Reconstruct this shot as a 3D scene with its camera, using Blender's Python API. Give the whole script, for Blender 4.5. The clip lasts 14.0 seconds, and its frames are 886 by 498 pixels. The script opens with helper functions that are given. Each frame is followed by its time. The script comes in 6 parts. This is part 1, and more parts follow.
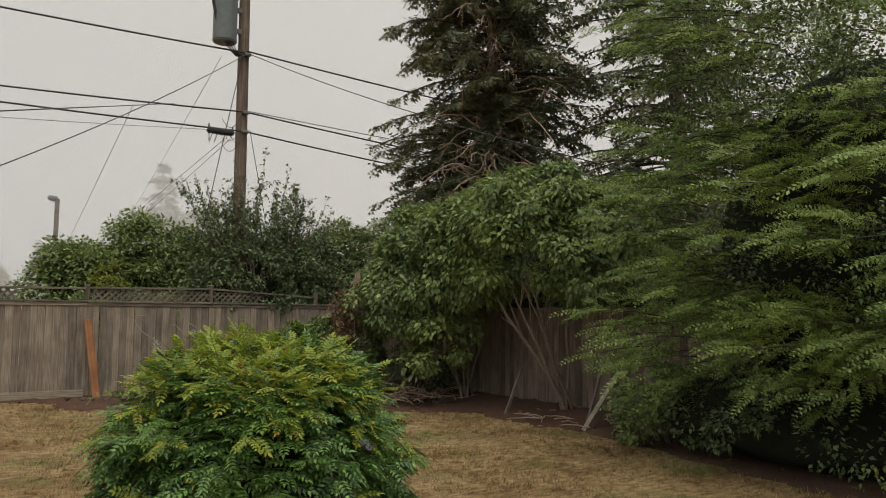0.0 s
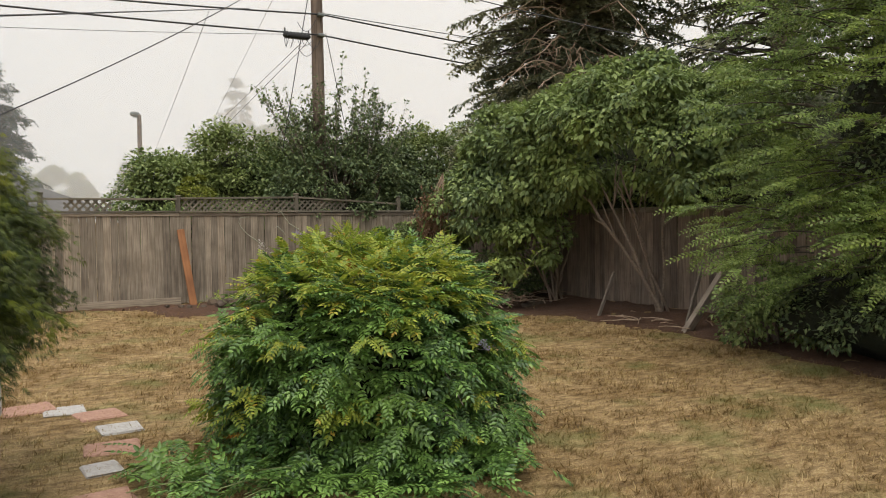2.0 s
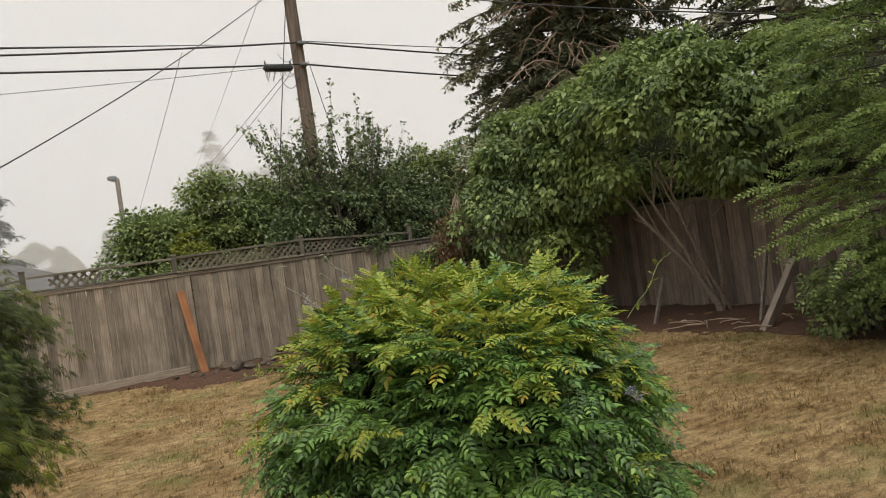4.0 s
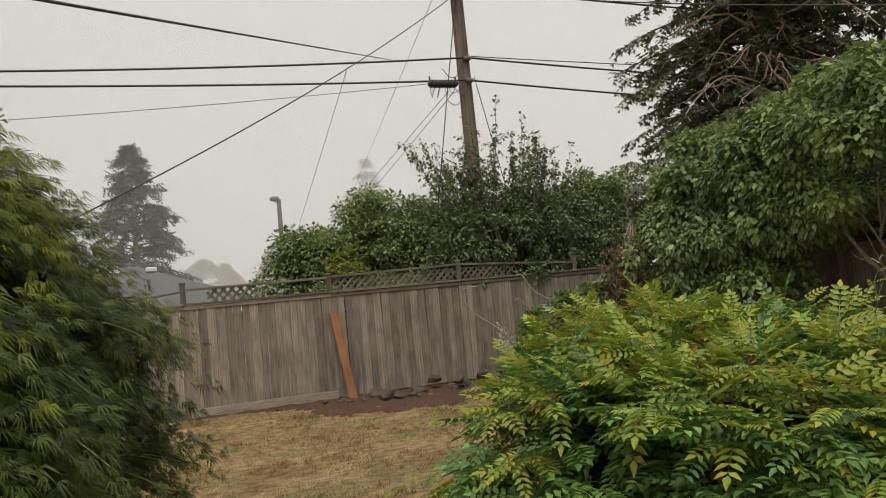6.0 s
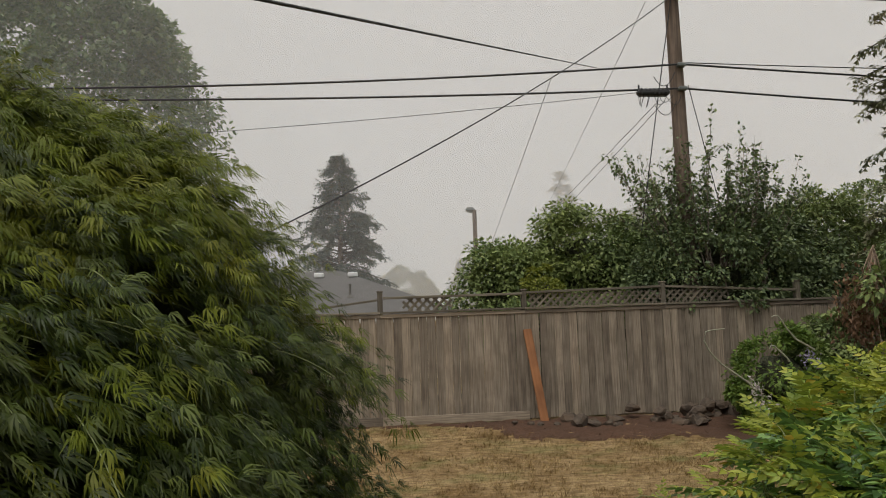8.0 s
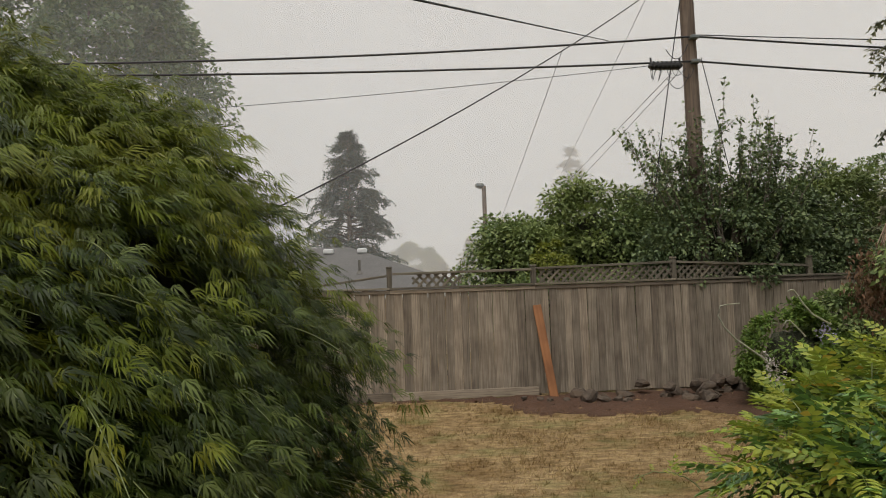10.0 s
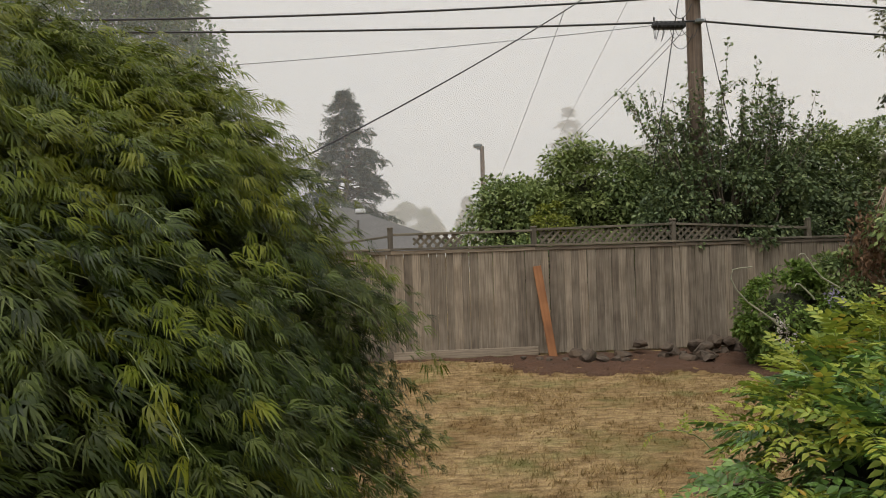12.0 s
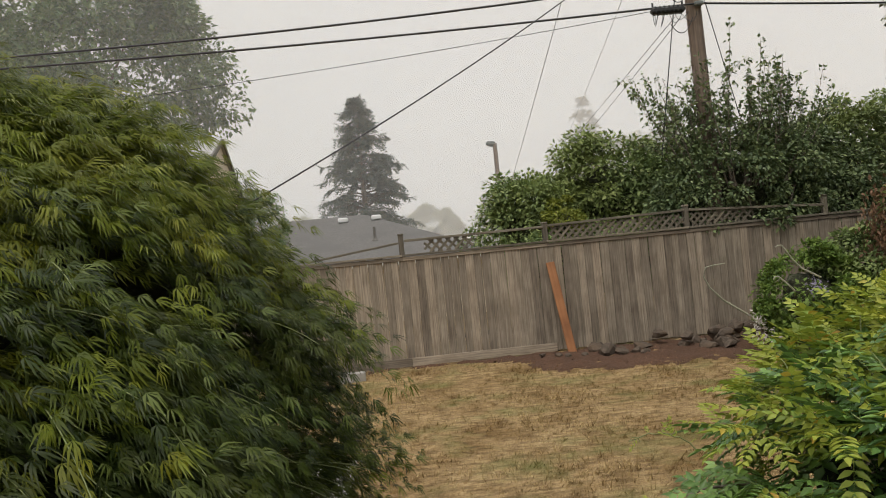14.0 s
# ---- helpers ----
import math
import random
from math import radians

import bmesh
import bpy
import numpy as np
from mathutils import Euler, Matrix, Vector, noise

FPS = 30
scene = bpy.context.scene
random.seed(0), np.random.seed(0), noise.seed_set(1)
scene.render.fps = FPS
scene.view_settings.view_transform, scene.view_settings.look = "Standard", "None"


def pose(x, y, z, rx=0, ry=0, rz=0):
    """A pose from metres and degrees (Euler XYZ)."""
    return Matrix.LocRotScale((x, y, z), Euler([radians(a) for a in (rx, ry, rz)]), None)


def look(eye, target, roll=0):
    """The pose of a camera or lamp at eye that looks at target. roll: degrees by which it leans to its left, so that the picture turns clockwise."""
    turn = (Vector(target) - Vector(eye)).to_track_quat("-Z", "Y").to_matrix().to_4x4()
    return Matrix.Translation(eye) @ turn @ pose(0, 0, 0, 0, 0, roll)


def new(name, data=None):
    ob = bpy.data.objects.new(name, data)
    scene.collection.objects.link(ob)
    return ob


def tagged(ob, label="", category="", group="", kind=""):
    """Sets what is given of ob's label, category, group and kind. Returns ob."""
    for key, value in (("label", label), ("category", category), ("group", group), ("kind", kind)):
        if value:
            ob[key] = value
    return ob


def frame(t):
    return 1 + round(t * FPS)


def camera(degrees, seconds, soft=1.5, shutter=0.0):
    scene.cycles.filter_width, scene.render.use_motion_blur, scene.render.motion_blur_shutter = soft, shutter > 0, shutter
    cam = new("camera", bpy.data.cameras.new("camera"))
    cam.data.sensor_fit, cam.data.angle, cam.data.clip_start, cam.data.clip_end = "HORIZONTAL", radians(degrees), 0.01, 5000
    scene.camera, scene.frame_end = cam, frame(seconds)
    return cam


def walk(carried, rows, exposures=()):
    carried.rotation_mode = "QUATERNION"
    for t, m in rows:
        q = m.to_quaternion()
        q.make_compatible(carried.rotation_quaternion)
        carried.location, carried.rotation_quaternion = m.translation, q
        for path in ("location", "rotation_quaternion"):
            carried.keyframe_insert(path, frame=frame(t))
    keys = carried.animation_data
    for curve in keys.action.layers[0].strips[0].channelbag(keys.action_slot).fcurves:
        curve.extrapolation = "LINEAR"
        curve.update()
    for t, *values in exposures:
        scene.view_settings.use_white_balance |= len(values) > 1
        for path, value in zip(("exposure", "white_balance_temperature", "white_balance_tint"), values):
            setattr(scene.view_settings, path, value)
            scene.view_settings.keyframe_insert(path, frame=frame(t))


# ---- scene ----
cam = camera(60.6, 14.0, soft=1.0)
PATH = [
    (0, (-1.348, -3.79, 1.768), (-0.211, -2.154, 1.941), 0.5),
    (0.5, (-1.337, -3.734, 1.72), (-0.165, -2.113, 1.708), 1.2),
    (1, (-1.355, -3.658, 1.683), (-0.384, -1.911, 1.616), 0.5),
    (1.5, (-1.453, -3.528, 1.696), (-0.483, -1.781, 1.626), 0.4),
    (2, (-1.417, -3.348, 1.679), (-0.435, -1.607, 1.611), -0.7),
    (2.2, (-1.386, -3.234, 1.675), (-0.38, -1.507, 1.608), -0.4),
    (4.3, (-1.329, -1.759, 1.722), (-0.32, -0.033, 1.721), -8.8),
    (4.5, (-1.35, -1.648, 1.711), (-0.343, 0.08, 1.71), -8.5),
    (5, (-1.408, -1.283, 1.727), (-0.395, 0.441, 1.732), -6.6),
    (5.5, (-1.336, -1.047, 1.728), (-0.475, 0.757, 1.777), -6.5),
    (6, (-1.162, -0.767, 1.715), (-0.483, 1.111, 1.838), -5.5),
    (6.5, (-1.092, -0.502, 1.736), (-0.425, 1.38, 1.858), -4.5),
    (7, (-1.067, -0.326, 1.763), (-0.615, 1.618, 1.902), -3.1),
    (7.5, (-1.075, -0.25, 1.805), (-0.789, 1.722, 1.986), -2.1),
    (8, (-1.15, -0.263, 1.811), (-0.957, 1.719, 1.999), -2.0),
    (10.5, (-1.143, -0.207, 1.804), (-0.984, 1.784, 1.917), -1.8),
    (11, (-1.277, -0.234, 1.812), (-1.107, 1.755, 1.924), 1.3),
    (11.5, (-1.313, -0.248, 1.809), (-1.135, 1.741, 1.917), 2.2),
    (12, (-1.227, -0.243, 1.816), (-1.053, 1.75, 1.838), -1.8),
    (12.5, (-1.114, -0.244, 1.838), (-0.993, 1.752, 1.858), -3.7),
    (13, (-0.993, -0.241, 1.842), (-0.865, 1.755, 1.859), -4.8),
    (13.5, (-0.944, -0.274, 1.833), (-0.789, 1.72, 1.844), -5.2),
    (14, (-1.009, -0.239, 1.865), (-0.899, 1.757, 1.889), -5.7),
]
walk(cam, [(t, look(eye, target, roll)) for t, eye, target, roll in PATH],
     exposures=[(0.0, -0.3), (0.5, 0.04), (1.0, 0.20), (2.0, 0.22), (4.5, 0.05), (5.5, -0.03), (6.0, -0.12), (6.5, -0.19), (8.0, -0.36), (10.5, -0.18), (12.0, -0.1), (13.5, 0.0), (14.0, 0.0)])

# ---- light ----
world = bpy.data.worlds.new("smoky_sky")
scene.world = world
world.use_nodes = True
wn, wl = world.node_tree.nodes, world.node_tree.links
wn.clear()
w_out = wn.new("ShaderNodeOutputWorld")
w_bg = wn.new("ShaderNodeBackground")
w_sky = wn.new("ShaderNodeTexSky")
w_sky.sky_type, w_sky.sun_disc = "NISHITA", False
w_sky.sun_elevation, w_sky.sun_rotation = radians(63), radians(197)
w_sky.dust_density, w_sky.air_density = 6.0, 1.5
w_tc = wn.new("ShaderNodeTexCoord")
w_sep = wn.new("ShaderNodeSeparateXYZ")
w_ramp = wn.new("ShaderNodeValToRGB")
w_mix = wn.new("ShaderNodeMix")
w_mix.data_type = "RGBA"
w_gain = wn.new("ShaderNodeVectorMath")
w_gain.operation = "SCALE"
w_gain.inputs["Scale"].default_value = 0.08
# smoke overcast: pale at the horizon, brighter towards the zenith
w_ramp.color_ramp.elements[0].position = 0.0
w_ramp.color_ramp.elements[0].color = (0.80, 0.802, 0.795, 1)
w_ramp.color_ramp.elements[1].position = 1.0
w_ramp.color_ramp.elements[1].color = (1.95, 1.95, 1.92, 1)
e = w_ramp.color_ramp.elements.new(0.45)
e.color = (0.90, 0.902, 0.895, 1)
w_mix.inputs[0].default_value = 0.93
wl.new(w_tc.outputs["Generated"], w_sep.inputs[0])
wl.new(w_sep.outputs["Z"], w_ramp.inputs[0])
wl.new(w_sky.outputs[0], w_gain.inputs[0])
wl.new(w_gain.outputs[0], w_mix.inputs[6])
wl.new(w_ramp.outputs[0], w_mix.inputs[7])
wl.new(w_mix.outputs[2], w_bg.inputs["Color"])
wl.new(w_bg.outputs[0], w_out.inputs[0])
w_bg.inputs["Strength"].default_value = 1.0

sun_data = bpy.data.lights.new("sun", "SUN")
sun_data.energy, sun_data.angle, sun_data.color = 1.4, radians(30), (1.0, 0.95, 0.88)
sun = new("sun", sun_data)
sun.matrix_world = look((0, 0, 30), (3.0, 10.0, 9.0))


# ---- materials ----
def mat(name):
    m = bpy.data.materials.new(name)
    m.use_nodes = True
    nt = m.node_tree
    return m, nt.nodes, nt.links, nt.nodes["Principled BSDF"]


def ramp(nodes, stops):
    r = nodes.new("ShaderNodeValToRGB")
    els = r.color_ramp.elements
    els[0].position, els[0].color = stops[0][0], (*stops[0][1], 1)
    els[1].position, els[1].color = stops[-1][0], (*stops[-1][1], 1)
    for p, c in stops[1:-1]:
        els.new(p).color = (*c, 1)
    return r


def noise_tex(nodes, links, scale, detail=4.0, rough=0.6, coord="Object", stretch=None):
    tc = nodes.new("ShaderNodeTexCoord")
    n = nodes.new("ShaderNodeTexNoise")
    n.inputs["Scale"].default_value, n.inputs["Detail"].default_value, n.inputs["Roughness"].default_value = scale, detail, rough
    if stretch:
        mp = nodes.new("ShaderNodeMapping")
        mp.inputs["Scale"].default_value = stretch
        links.new(tc.outputs[coord], mp.inputs[0])
        links.new(mp.outputs[0], n.inputs["Vector"])
        return n, mp
    links.new(tc.outputs[coord], n.inputs["Vector"])
    return n, None


def mixc(nodes, links, fac, a, b, blend="MIX"):
    m = nodes.new("ShaderNodeMix")
    m.data_type, m.blend_type = "RGBA", blend
    for sock, v in ((0, fac), (6, a), (7, b)):
        if isinstance(v, (int, float)):
            m.inputs[sock].default_value = v
        elif isinstance(v, tuple):
            m.inputs[sock].default_value = (*v, 1)
        else:
            links.new(v, m.inputs[sock])
    return m.outputs[2]


def bump(nodes, links, height, strength, dist, bsdf):
    b = nodes.new("ShaderNodeBump")
    b.inputs["Strength"].default_value, b.inputs["Distance"].default_value = strength, dist
    links.new(height, b.inputs["Height"])
    links.new(b.outputs[0], bsdf.inputs["Normal"])


def leaf_material(name, stops, patch=None, patch_scale=1.2, through_light=0.3, rough=0.5, gloss=0.22):
    """Leaves: each leaf its own shade, broad patches of another colour, light coming through."""
    m, n, l, p = mat(name)
    geo = n.new("ShaderNodeNewGeometry")
    r = ramp(n, stops)
    l.new(geo.outputs["Random Per Island"], r.inputs[0])
    col = r.outputs[0]
    if patch:
        nz, _ = noise_tex(n, l, patch_scale, 3.0)
        f = ramp(n, [(0.45, (0, 0, 0)), (0.68, (1, 1, 1))])
        l.new(nz.outputs["Fac"], f.inputs[0])
        col = mixc(n, l, f.outputs[0], col, mixc(n, l, 0.7, col, patch))
    l.new(col, p.inputs["Base Color"])
    p.inputs["Roughness"].default_value = rough
    p.inputs["Specular IOR Level"].default_value = gloss
    tr = n.new("ShaderNodeBsdfTranslucent")
    l.new(mixc(n, l, 0.16, col, (0.22, 0.30, 0.03)), tr.inputs["Color"])
    ms = n.new("ShaderNodeMixShader")
    ms.inputs[0].default_value = through_light
    l.new(p.outputs[0], ms.inputs[1])
    l.new(tr.outputs[0], ms.inputs[2])
    l.new(ms.outputs[0], n["Material Output"].inputs["Surface"])
    return m


def wood_material(name, dark, light, grain=1.0, rough=0.85):
    """Weathered board, grain along the board's z; shade by board."""
    m, n, l, p = mat(name)
    oi = n.new("ShaderNodeObjectInfo")
    off = n.new("ShaderNodeVectorMath")
    off.operation = "SCALE"
    off.inputs[0].default_value = (13.7, 7.1, 31.0)
    l.new(oi.outputs["Random"], off.inputs["Scale"])
    tc = n.new("ShaderNodeTexCoord")
    add = n.new("ShaderNodeVectorMath")
    l.new(tc.outputs["Object"], add.inputs[0])
    l.new(off.outputs[0], add.inputs[1])
    mp = n.new("ShaderNodeMapping")
    mp.inputs["Scale"].default_value = (60 * grain, 60 * grain, 2.2 * grain)
    l.new(add.outputs[0], mp.inputs[0])
    g = n.new("ShaderNodeTexNoise")
    g.inputs["Scale"].default_value, g.inputs["Detail"].default_value = 1.0, 6.0
    l.new(mp.outputs[0], g.inputs["Vector"])
    blot = n.new("ShaderNodeTexNoise")
    blot.inputs["Scale"].default_value, blot.inputs["Detail"].default_value = 3.0, 4.0
    l.new(add.outputs[0], blot.inputs["Vector"])
    r = ramp(n, [(0.25, dark), (0.75, light)])
    l.new(g.outputs["Fac"], r.inputs[0])
    shade = ramp(n, [(0.0, (0.55, 0.52, 0.50)), (0.5, (0.85, 0.83, 0.80)), (1.0, (1.12, 1.06, 1.0))])
    l.new(oi.outputs["Random"], shade.inputs[0])
    c = mixc(n, l, 1.0, r.outputs[0], shade.outputs[0], "MULTIPLY")
    br = ramp(n, [(0.3, (0.68, 0.66, 0.64)), (0.65, (1, 1, 1))])
    l.new(blot.outputs["Fac"], br.inputs[0])
    l.new(mixc(n, l, 1.0, c, br.outputs[0], "MULTIPLY"), p.inputs["Base Color"])
    p.inputs["Roughness"].default_value = rough
    bump(n, l, g.outputs["Fac"], 0.5, 0.003, p)
    return m


def speckle_material(name, stops, scale, rough=0.9, bump_s=0.4, bump_d=0.01, second=None, second_scale=1.0):
    m, n, l, p = mat(name)
    a, _ = noise_tex(n, l, scale, 8.0, 0.7)
    r = ramp(n, stops)
    l.new(a.outputs["Fac"], r.inputs[0])
    col = r.outputs[0]
    if second:
        b, _ = noise_tex(n, l, second_scale, 4.0)
        f = ramp(n, [(0.42, (0, 0, 0)), (0.66, (1, 1, 1))])
        l.new(b.outputs["Fac"], f.inputs[0])
        col = mixc(n, l, f.outputs[0], col, second)
    l.new(col, p.inputs["Base Color"])
    p.inputs["Roughness"].default_value = rough
    bump(n, l, a.outputs["Fac"], bump_s, bump_d, p)
    return m


def grass_material(name, island):
    """Dry summer lawn: straw, brown thatch and a few green patches, the same patches on sheet and blades."""
    m, n, l, p = mat(name)
    if island:
        geo = n.new("ShaderNodeNewGeometry")
        src = geo.outputs["Random Per Island"]
    else:
        a, _ = noise_tex(n, l, 45.0, 8.0, 0.75)
        src = a.outputs["Fac"]
    if island:
        r = ramp(n, [(0.0, (0.30, 0.205, 0.100)), (0.5, (0.42, 0.308, 0.156)), (1.0, (0.60, 0.475, 0.28))])
    else:
        r = ramp(n, [(0.25, (0.15, 0.096, 0.046)), (0.5, (0.33, 0.228, 0.114)), (0.75, (0.52, 0.40, 0.232))])
    l.new(src, r.inputs[0])
    big, _ = noise_tex(n, l, 1.1, 5.0, 0.65)
    bf = ramp(n, [(0.36, (0.62, 0.56, 0.47)), (0.58, (1, 1, 1))])
    l.new(big.outputs["Fac"], bf.inputs[0])
    col = mixc(n, l, 1.0, r.outputs[0], bf.outputs[0], "MULTIPLY")
    mid, _ = noise_tex(n, l, 9.0, 4.0, 0.7, stretch=(0.55, 1.3, 0.0))
    mf = ramp(n, [(0.38, (0.54, 0.50, 0.44)), (0.50, (0.94, 0.93, 0.89)), (0.63, (1.26, 1.28, 1.26))])
    l.new(mid.outputs["Fac"], mf.inputs[0])
    col = mixc(n, l, 1.0, col, mf.outputs[0], "MULTIPLY")
    gr, mp = noise_tex(n, l, 0.9, 4.0, 0.6, stretch=(1, 1, 0.0))
    mp.inputs["Location"].default_value = (3.1, 1.7, 0)
    gf = ramp(n, [(0.52, (0, 0, 0)), (0.70, (0.7, 0.7, 0.7))])
    l.new(gr.outputs["Fac"], gf.inputs[0])
    col = mixc(n, l, gf.outputs[0], col, (0.13, 0.16, 0.045))
    l.new(col, p.inputs["Base Color"])
    p.inputs["Roughness"].default_value = 0.85
    p.inputs["Specular IOR Level"].default_value = 0.2
    if not island:
        bump(n, l, src, 0.8, 0.03, p)
    else:
        tr = n.new("ShaderNodeBsdfTranslucent")
        l.new(col, tr.inputs["Color"])
        ms = n.new("ShaderNodeMixShader")
        ms.inputs[0].default_value = 0.4
        l.new(p.outputs[0], ms.inputs[1])
        l.new(tr.outputs[0], ms.inputs[2])
        l.new(ms.outputs[0], n["Material Output"].inputs["Surface"])
    return m


M_LAWN = grass_material("dry_lawn_thatch", False)
M_BLADE = grass_material("dry_grass_blade", True)
M_SOIL = speckle_material("dark_soil", [(0.3, (0.03695, 0.01749, 0.008591)), (0.55, (0.09979, 0.04661, 0.02321)), (0.75, (0.1626, 0.08088, 0.04278))], 26, 0.95, 0.9, 0.03, (0.0702, 0.03366, 0.01709), 1.4)
M_BARKDUST = speckle_material("bark_dust", [(0.3, (0.036, 0.02, 0.01232)), (0.6, (0.12, 0.065, 0.0396)), (0.8, (0.24, 0.15, 0.0968))], 60, 0.95, 0.9, 0.02)
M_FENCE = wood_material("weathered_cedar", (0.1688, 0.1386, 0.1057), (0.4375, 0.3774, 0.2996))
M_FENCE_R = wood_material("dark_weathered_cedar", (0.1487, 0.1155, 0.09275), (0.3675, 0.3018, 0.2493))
M_RAIL = wood_material("mossy_rail", (0.11, 0.099, 0.0715), (0.275, 0.2475, 0.198))
M_BOARD = wood_material("new_cedar_board", (0.42, 0.165, 0.055), (0.60, 0.275, 0.11), 0.5, 0.7)
M_STAKE = wood_material("grey_stake", (0.17, 0.14, 0.115), (0.38, 0.33, 0.28))
M_POLE = wood_material("pole_wood", (0.085, 0.066, 0.052), (0.22, 0.175, 0.142), 0.5)
M_BARK = speckle_material("grey_brown_bark", [(0.3, (0.075, 0.058, 0.045)), (0.7, (0.23, 0.19, 0.15))], 30, 0.9, 0.7, 0.01)
M_BARK_L = speckle_material("pale_lilac_bark", [(0.3, (0.12, 0.088, 0.064)), (0.7, (0.29, 0.225, 0.17))], 30, 0.85, 0.6, 0.006)
M_DEAD = speckle_material("dead_twig", [(0.3, (0.1755, 0.117, 0.078)), (0.7, (0.468, 0.351, 0.2535))], 30, 0.9)
# Near-black: the shade in gaps between leaves is put into this core colour.
M_CORE_SHADE = speckle_material("painted_core_shade", [(0.3, (0.008, 0.011, 0.004)), (0.7, (0.020, 0.024, 0.008))], 14, 0.95, 1.0, 0.05)
# Solid filler for shrub insides, dark in place of shade between leaves.
M_CORE = speckle_material("dark_core_filler", [(0.3, (0.025, 0.028, 0.015)), (0.7, (0.07, 0.074, 0.036))], 12, 0.95, 1.0, 0.05)
# Olive-yellow tuft leaves; daylight on the crown is put into their lighter colour.
M_MAPLE_TOP = leaf_material("olive_sunlit_maple_leaf", [(0.0, (0.03993, 0.05797, 0.002926)), (0.45, (0.07645, 0.1009, 0.004794)), (0.85, (0.1273, 0.1531, 0.009584)), (1.0, (0.1892, 0.215, 0.03835))], (0.1456, 0.1366, 0.005729), 4.0, 0.25, 0.5)
M_BOUGH = speckle_material("dark_bough", [(0.3, (0.035, 0.028, 0.022)), (0.7, (0.09, 0.075, 0.06))], 30, 0.9)
M_STEM = speckle_material("green_stem", [(0.3, (0.11, 0.14, 0.04)), (0.7, (0.22, 0.25, 0.10))], 40, 0.6)
M_TENDRIL = speckle_material("pale_tendril", [(0.3, (0.20, 0.20, 0.13)), (0.7, (0.36, 0.35, 0.26))], 40, 0.6)
M_CONCRETE = speckle_material("pale_concrete", [(0.3, (0.27, 0.255, 0.2325)), (0.7, (0.39, 0.375, 0.345))], 22, 0.85, 0.25, 0.004, (0.2475, 0.225, 0.195), 1.8)
M_PAVER_G = speckle_material("grey_paver", [(0.3, (0.28, 0.26, 0.24)), (0.7, (0.47, 0.45, 0.43))], 30, 0.85, 0.3, 0.004)
M_PAVER_R = speckle_material("reddish_paver", [(0.3, (0.24, 0.125, 0.085)), (0.7, (0.43, 0.255, 0.185))], 30, 0.85, 0.3, 0.004)
M_ROCK = speckle_material("dark_basalt", [(0.3, (0.0372, 0.02688, 0.019)), (0.7, (0.124, 0.09184, 0.066))], 14, 0.9, 0.8, 0.02, (0.093, 0.0616, 0.038), 2.0)
M_CABLE = speckle_material("black_cable", [(0.3, (0.012, 0.012, 0.013)), (0.7, (0.03, 0.03, 0.03))], 40, 0.5)
M_CAN = speckle_material("grey_green_steel", [(0.3, (0.10, 0.115, 0.11)), (0.7, (0.15, 0.165, 0.16))], 6, 0.5)
M_SHINGLE = speckle_material("grey_shingle", [(0.3, (0.080, 0.075, 0.071)), (0.7, (0.155, 0.147, 0.140))], 18, 0.9, 0.5, 0.01, (0.105, 0.10, 0.095), 1.0)
M_SIDING = speckle_material("beige_siding", [(0.3, (0.50, 0.42, 0.32)), (0.7, (0.58, 0.50, 0.39))], 4, 0.7)
M_ROOF_L = speckle_material("pale_roof", [(0.3, (0.294, 0.287, 0.273)), (0.7, (0.385, 0.378, 0.357))], 8, 0.8)
M_TRIM = speckle_material("dark_trim", [(0.3, (0.10, 0.09, 0.08)), (0.7, (0.16, 0.15, 0.13))], 8, 0.7)
M_WHITE = speckle_material("galvanised_white", [(0.3, (0.55, 0.55, 0.54)), (0.7, (0.70, 0.70, 0.69))], 8, 0.5)

M_WISTERIA = leaf_material("wisteria_leaf", [(0.0, (0.03352, 0.0734, 0.02286)), (0.5, (0.08142, 0.1598, 0.03939)), (0.88, (0.158, 0.278, 0.06225)), (1.0, (0.2587, 0.4023, 0.1037))], (0.1533, 0.2603, 0.04669), 1.6, 0.22, 0.38, gloss=0.42)
# Young yellow-green leaves; brightness of the sunlit upper dome is put into this colour.
M_WIST_YOUNG_SUNLIT = leaf_material("young_sunlit_wisteria_leaf", [(0.0, (0.1609, 0.2401, 0.03679)), (0.6, (0.2748, 0.3458, 0.04712)), (0.94, (0.39, 0.4127, 0.06314)), (1.0, (0.4814, 0.2791, 0.0424))], (0.344, 0.3348, 0.0424), 2.0, 0.35, gloss=0.42)
M_AUTUMN = leaf_material("yellowed_leaf", [(0.0, (0.30, 0.20, 0.03)), (0.6, (0.46, 0.26, 0.03)), (1.0, (0.30, 0.10, 0.03))], None, 1, 0.35)
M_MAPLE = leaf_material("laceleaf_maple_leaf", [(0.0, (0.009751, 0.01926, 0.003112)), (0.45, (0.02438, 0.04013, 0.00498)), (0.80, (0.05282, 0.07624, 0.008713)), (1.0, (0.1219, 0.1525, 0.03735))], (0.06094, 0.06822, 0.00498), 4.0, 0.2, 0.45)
M_SPRAY = leaf_material("small_shrub_leaf", [(0.0, (0.07441, 0.1147, 0.03318)), (0.4, (0.133, 0.1927, 0.051)), (0.85, (0.2191, 0.3004, 0.08281)), (1.0, (0.313, 0.3697, 0.1402))], (0.2111, 0.2599, 0.04139), 0.7, 0.32, 0.40)
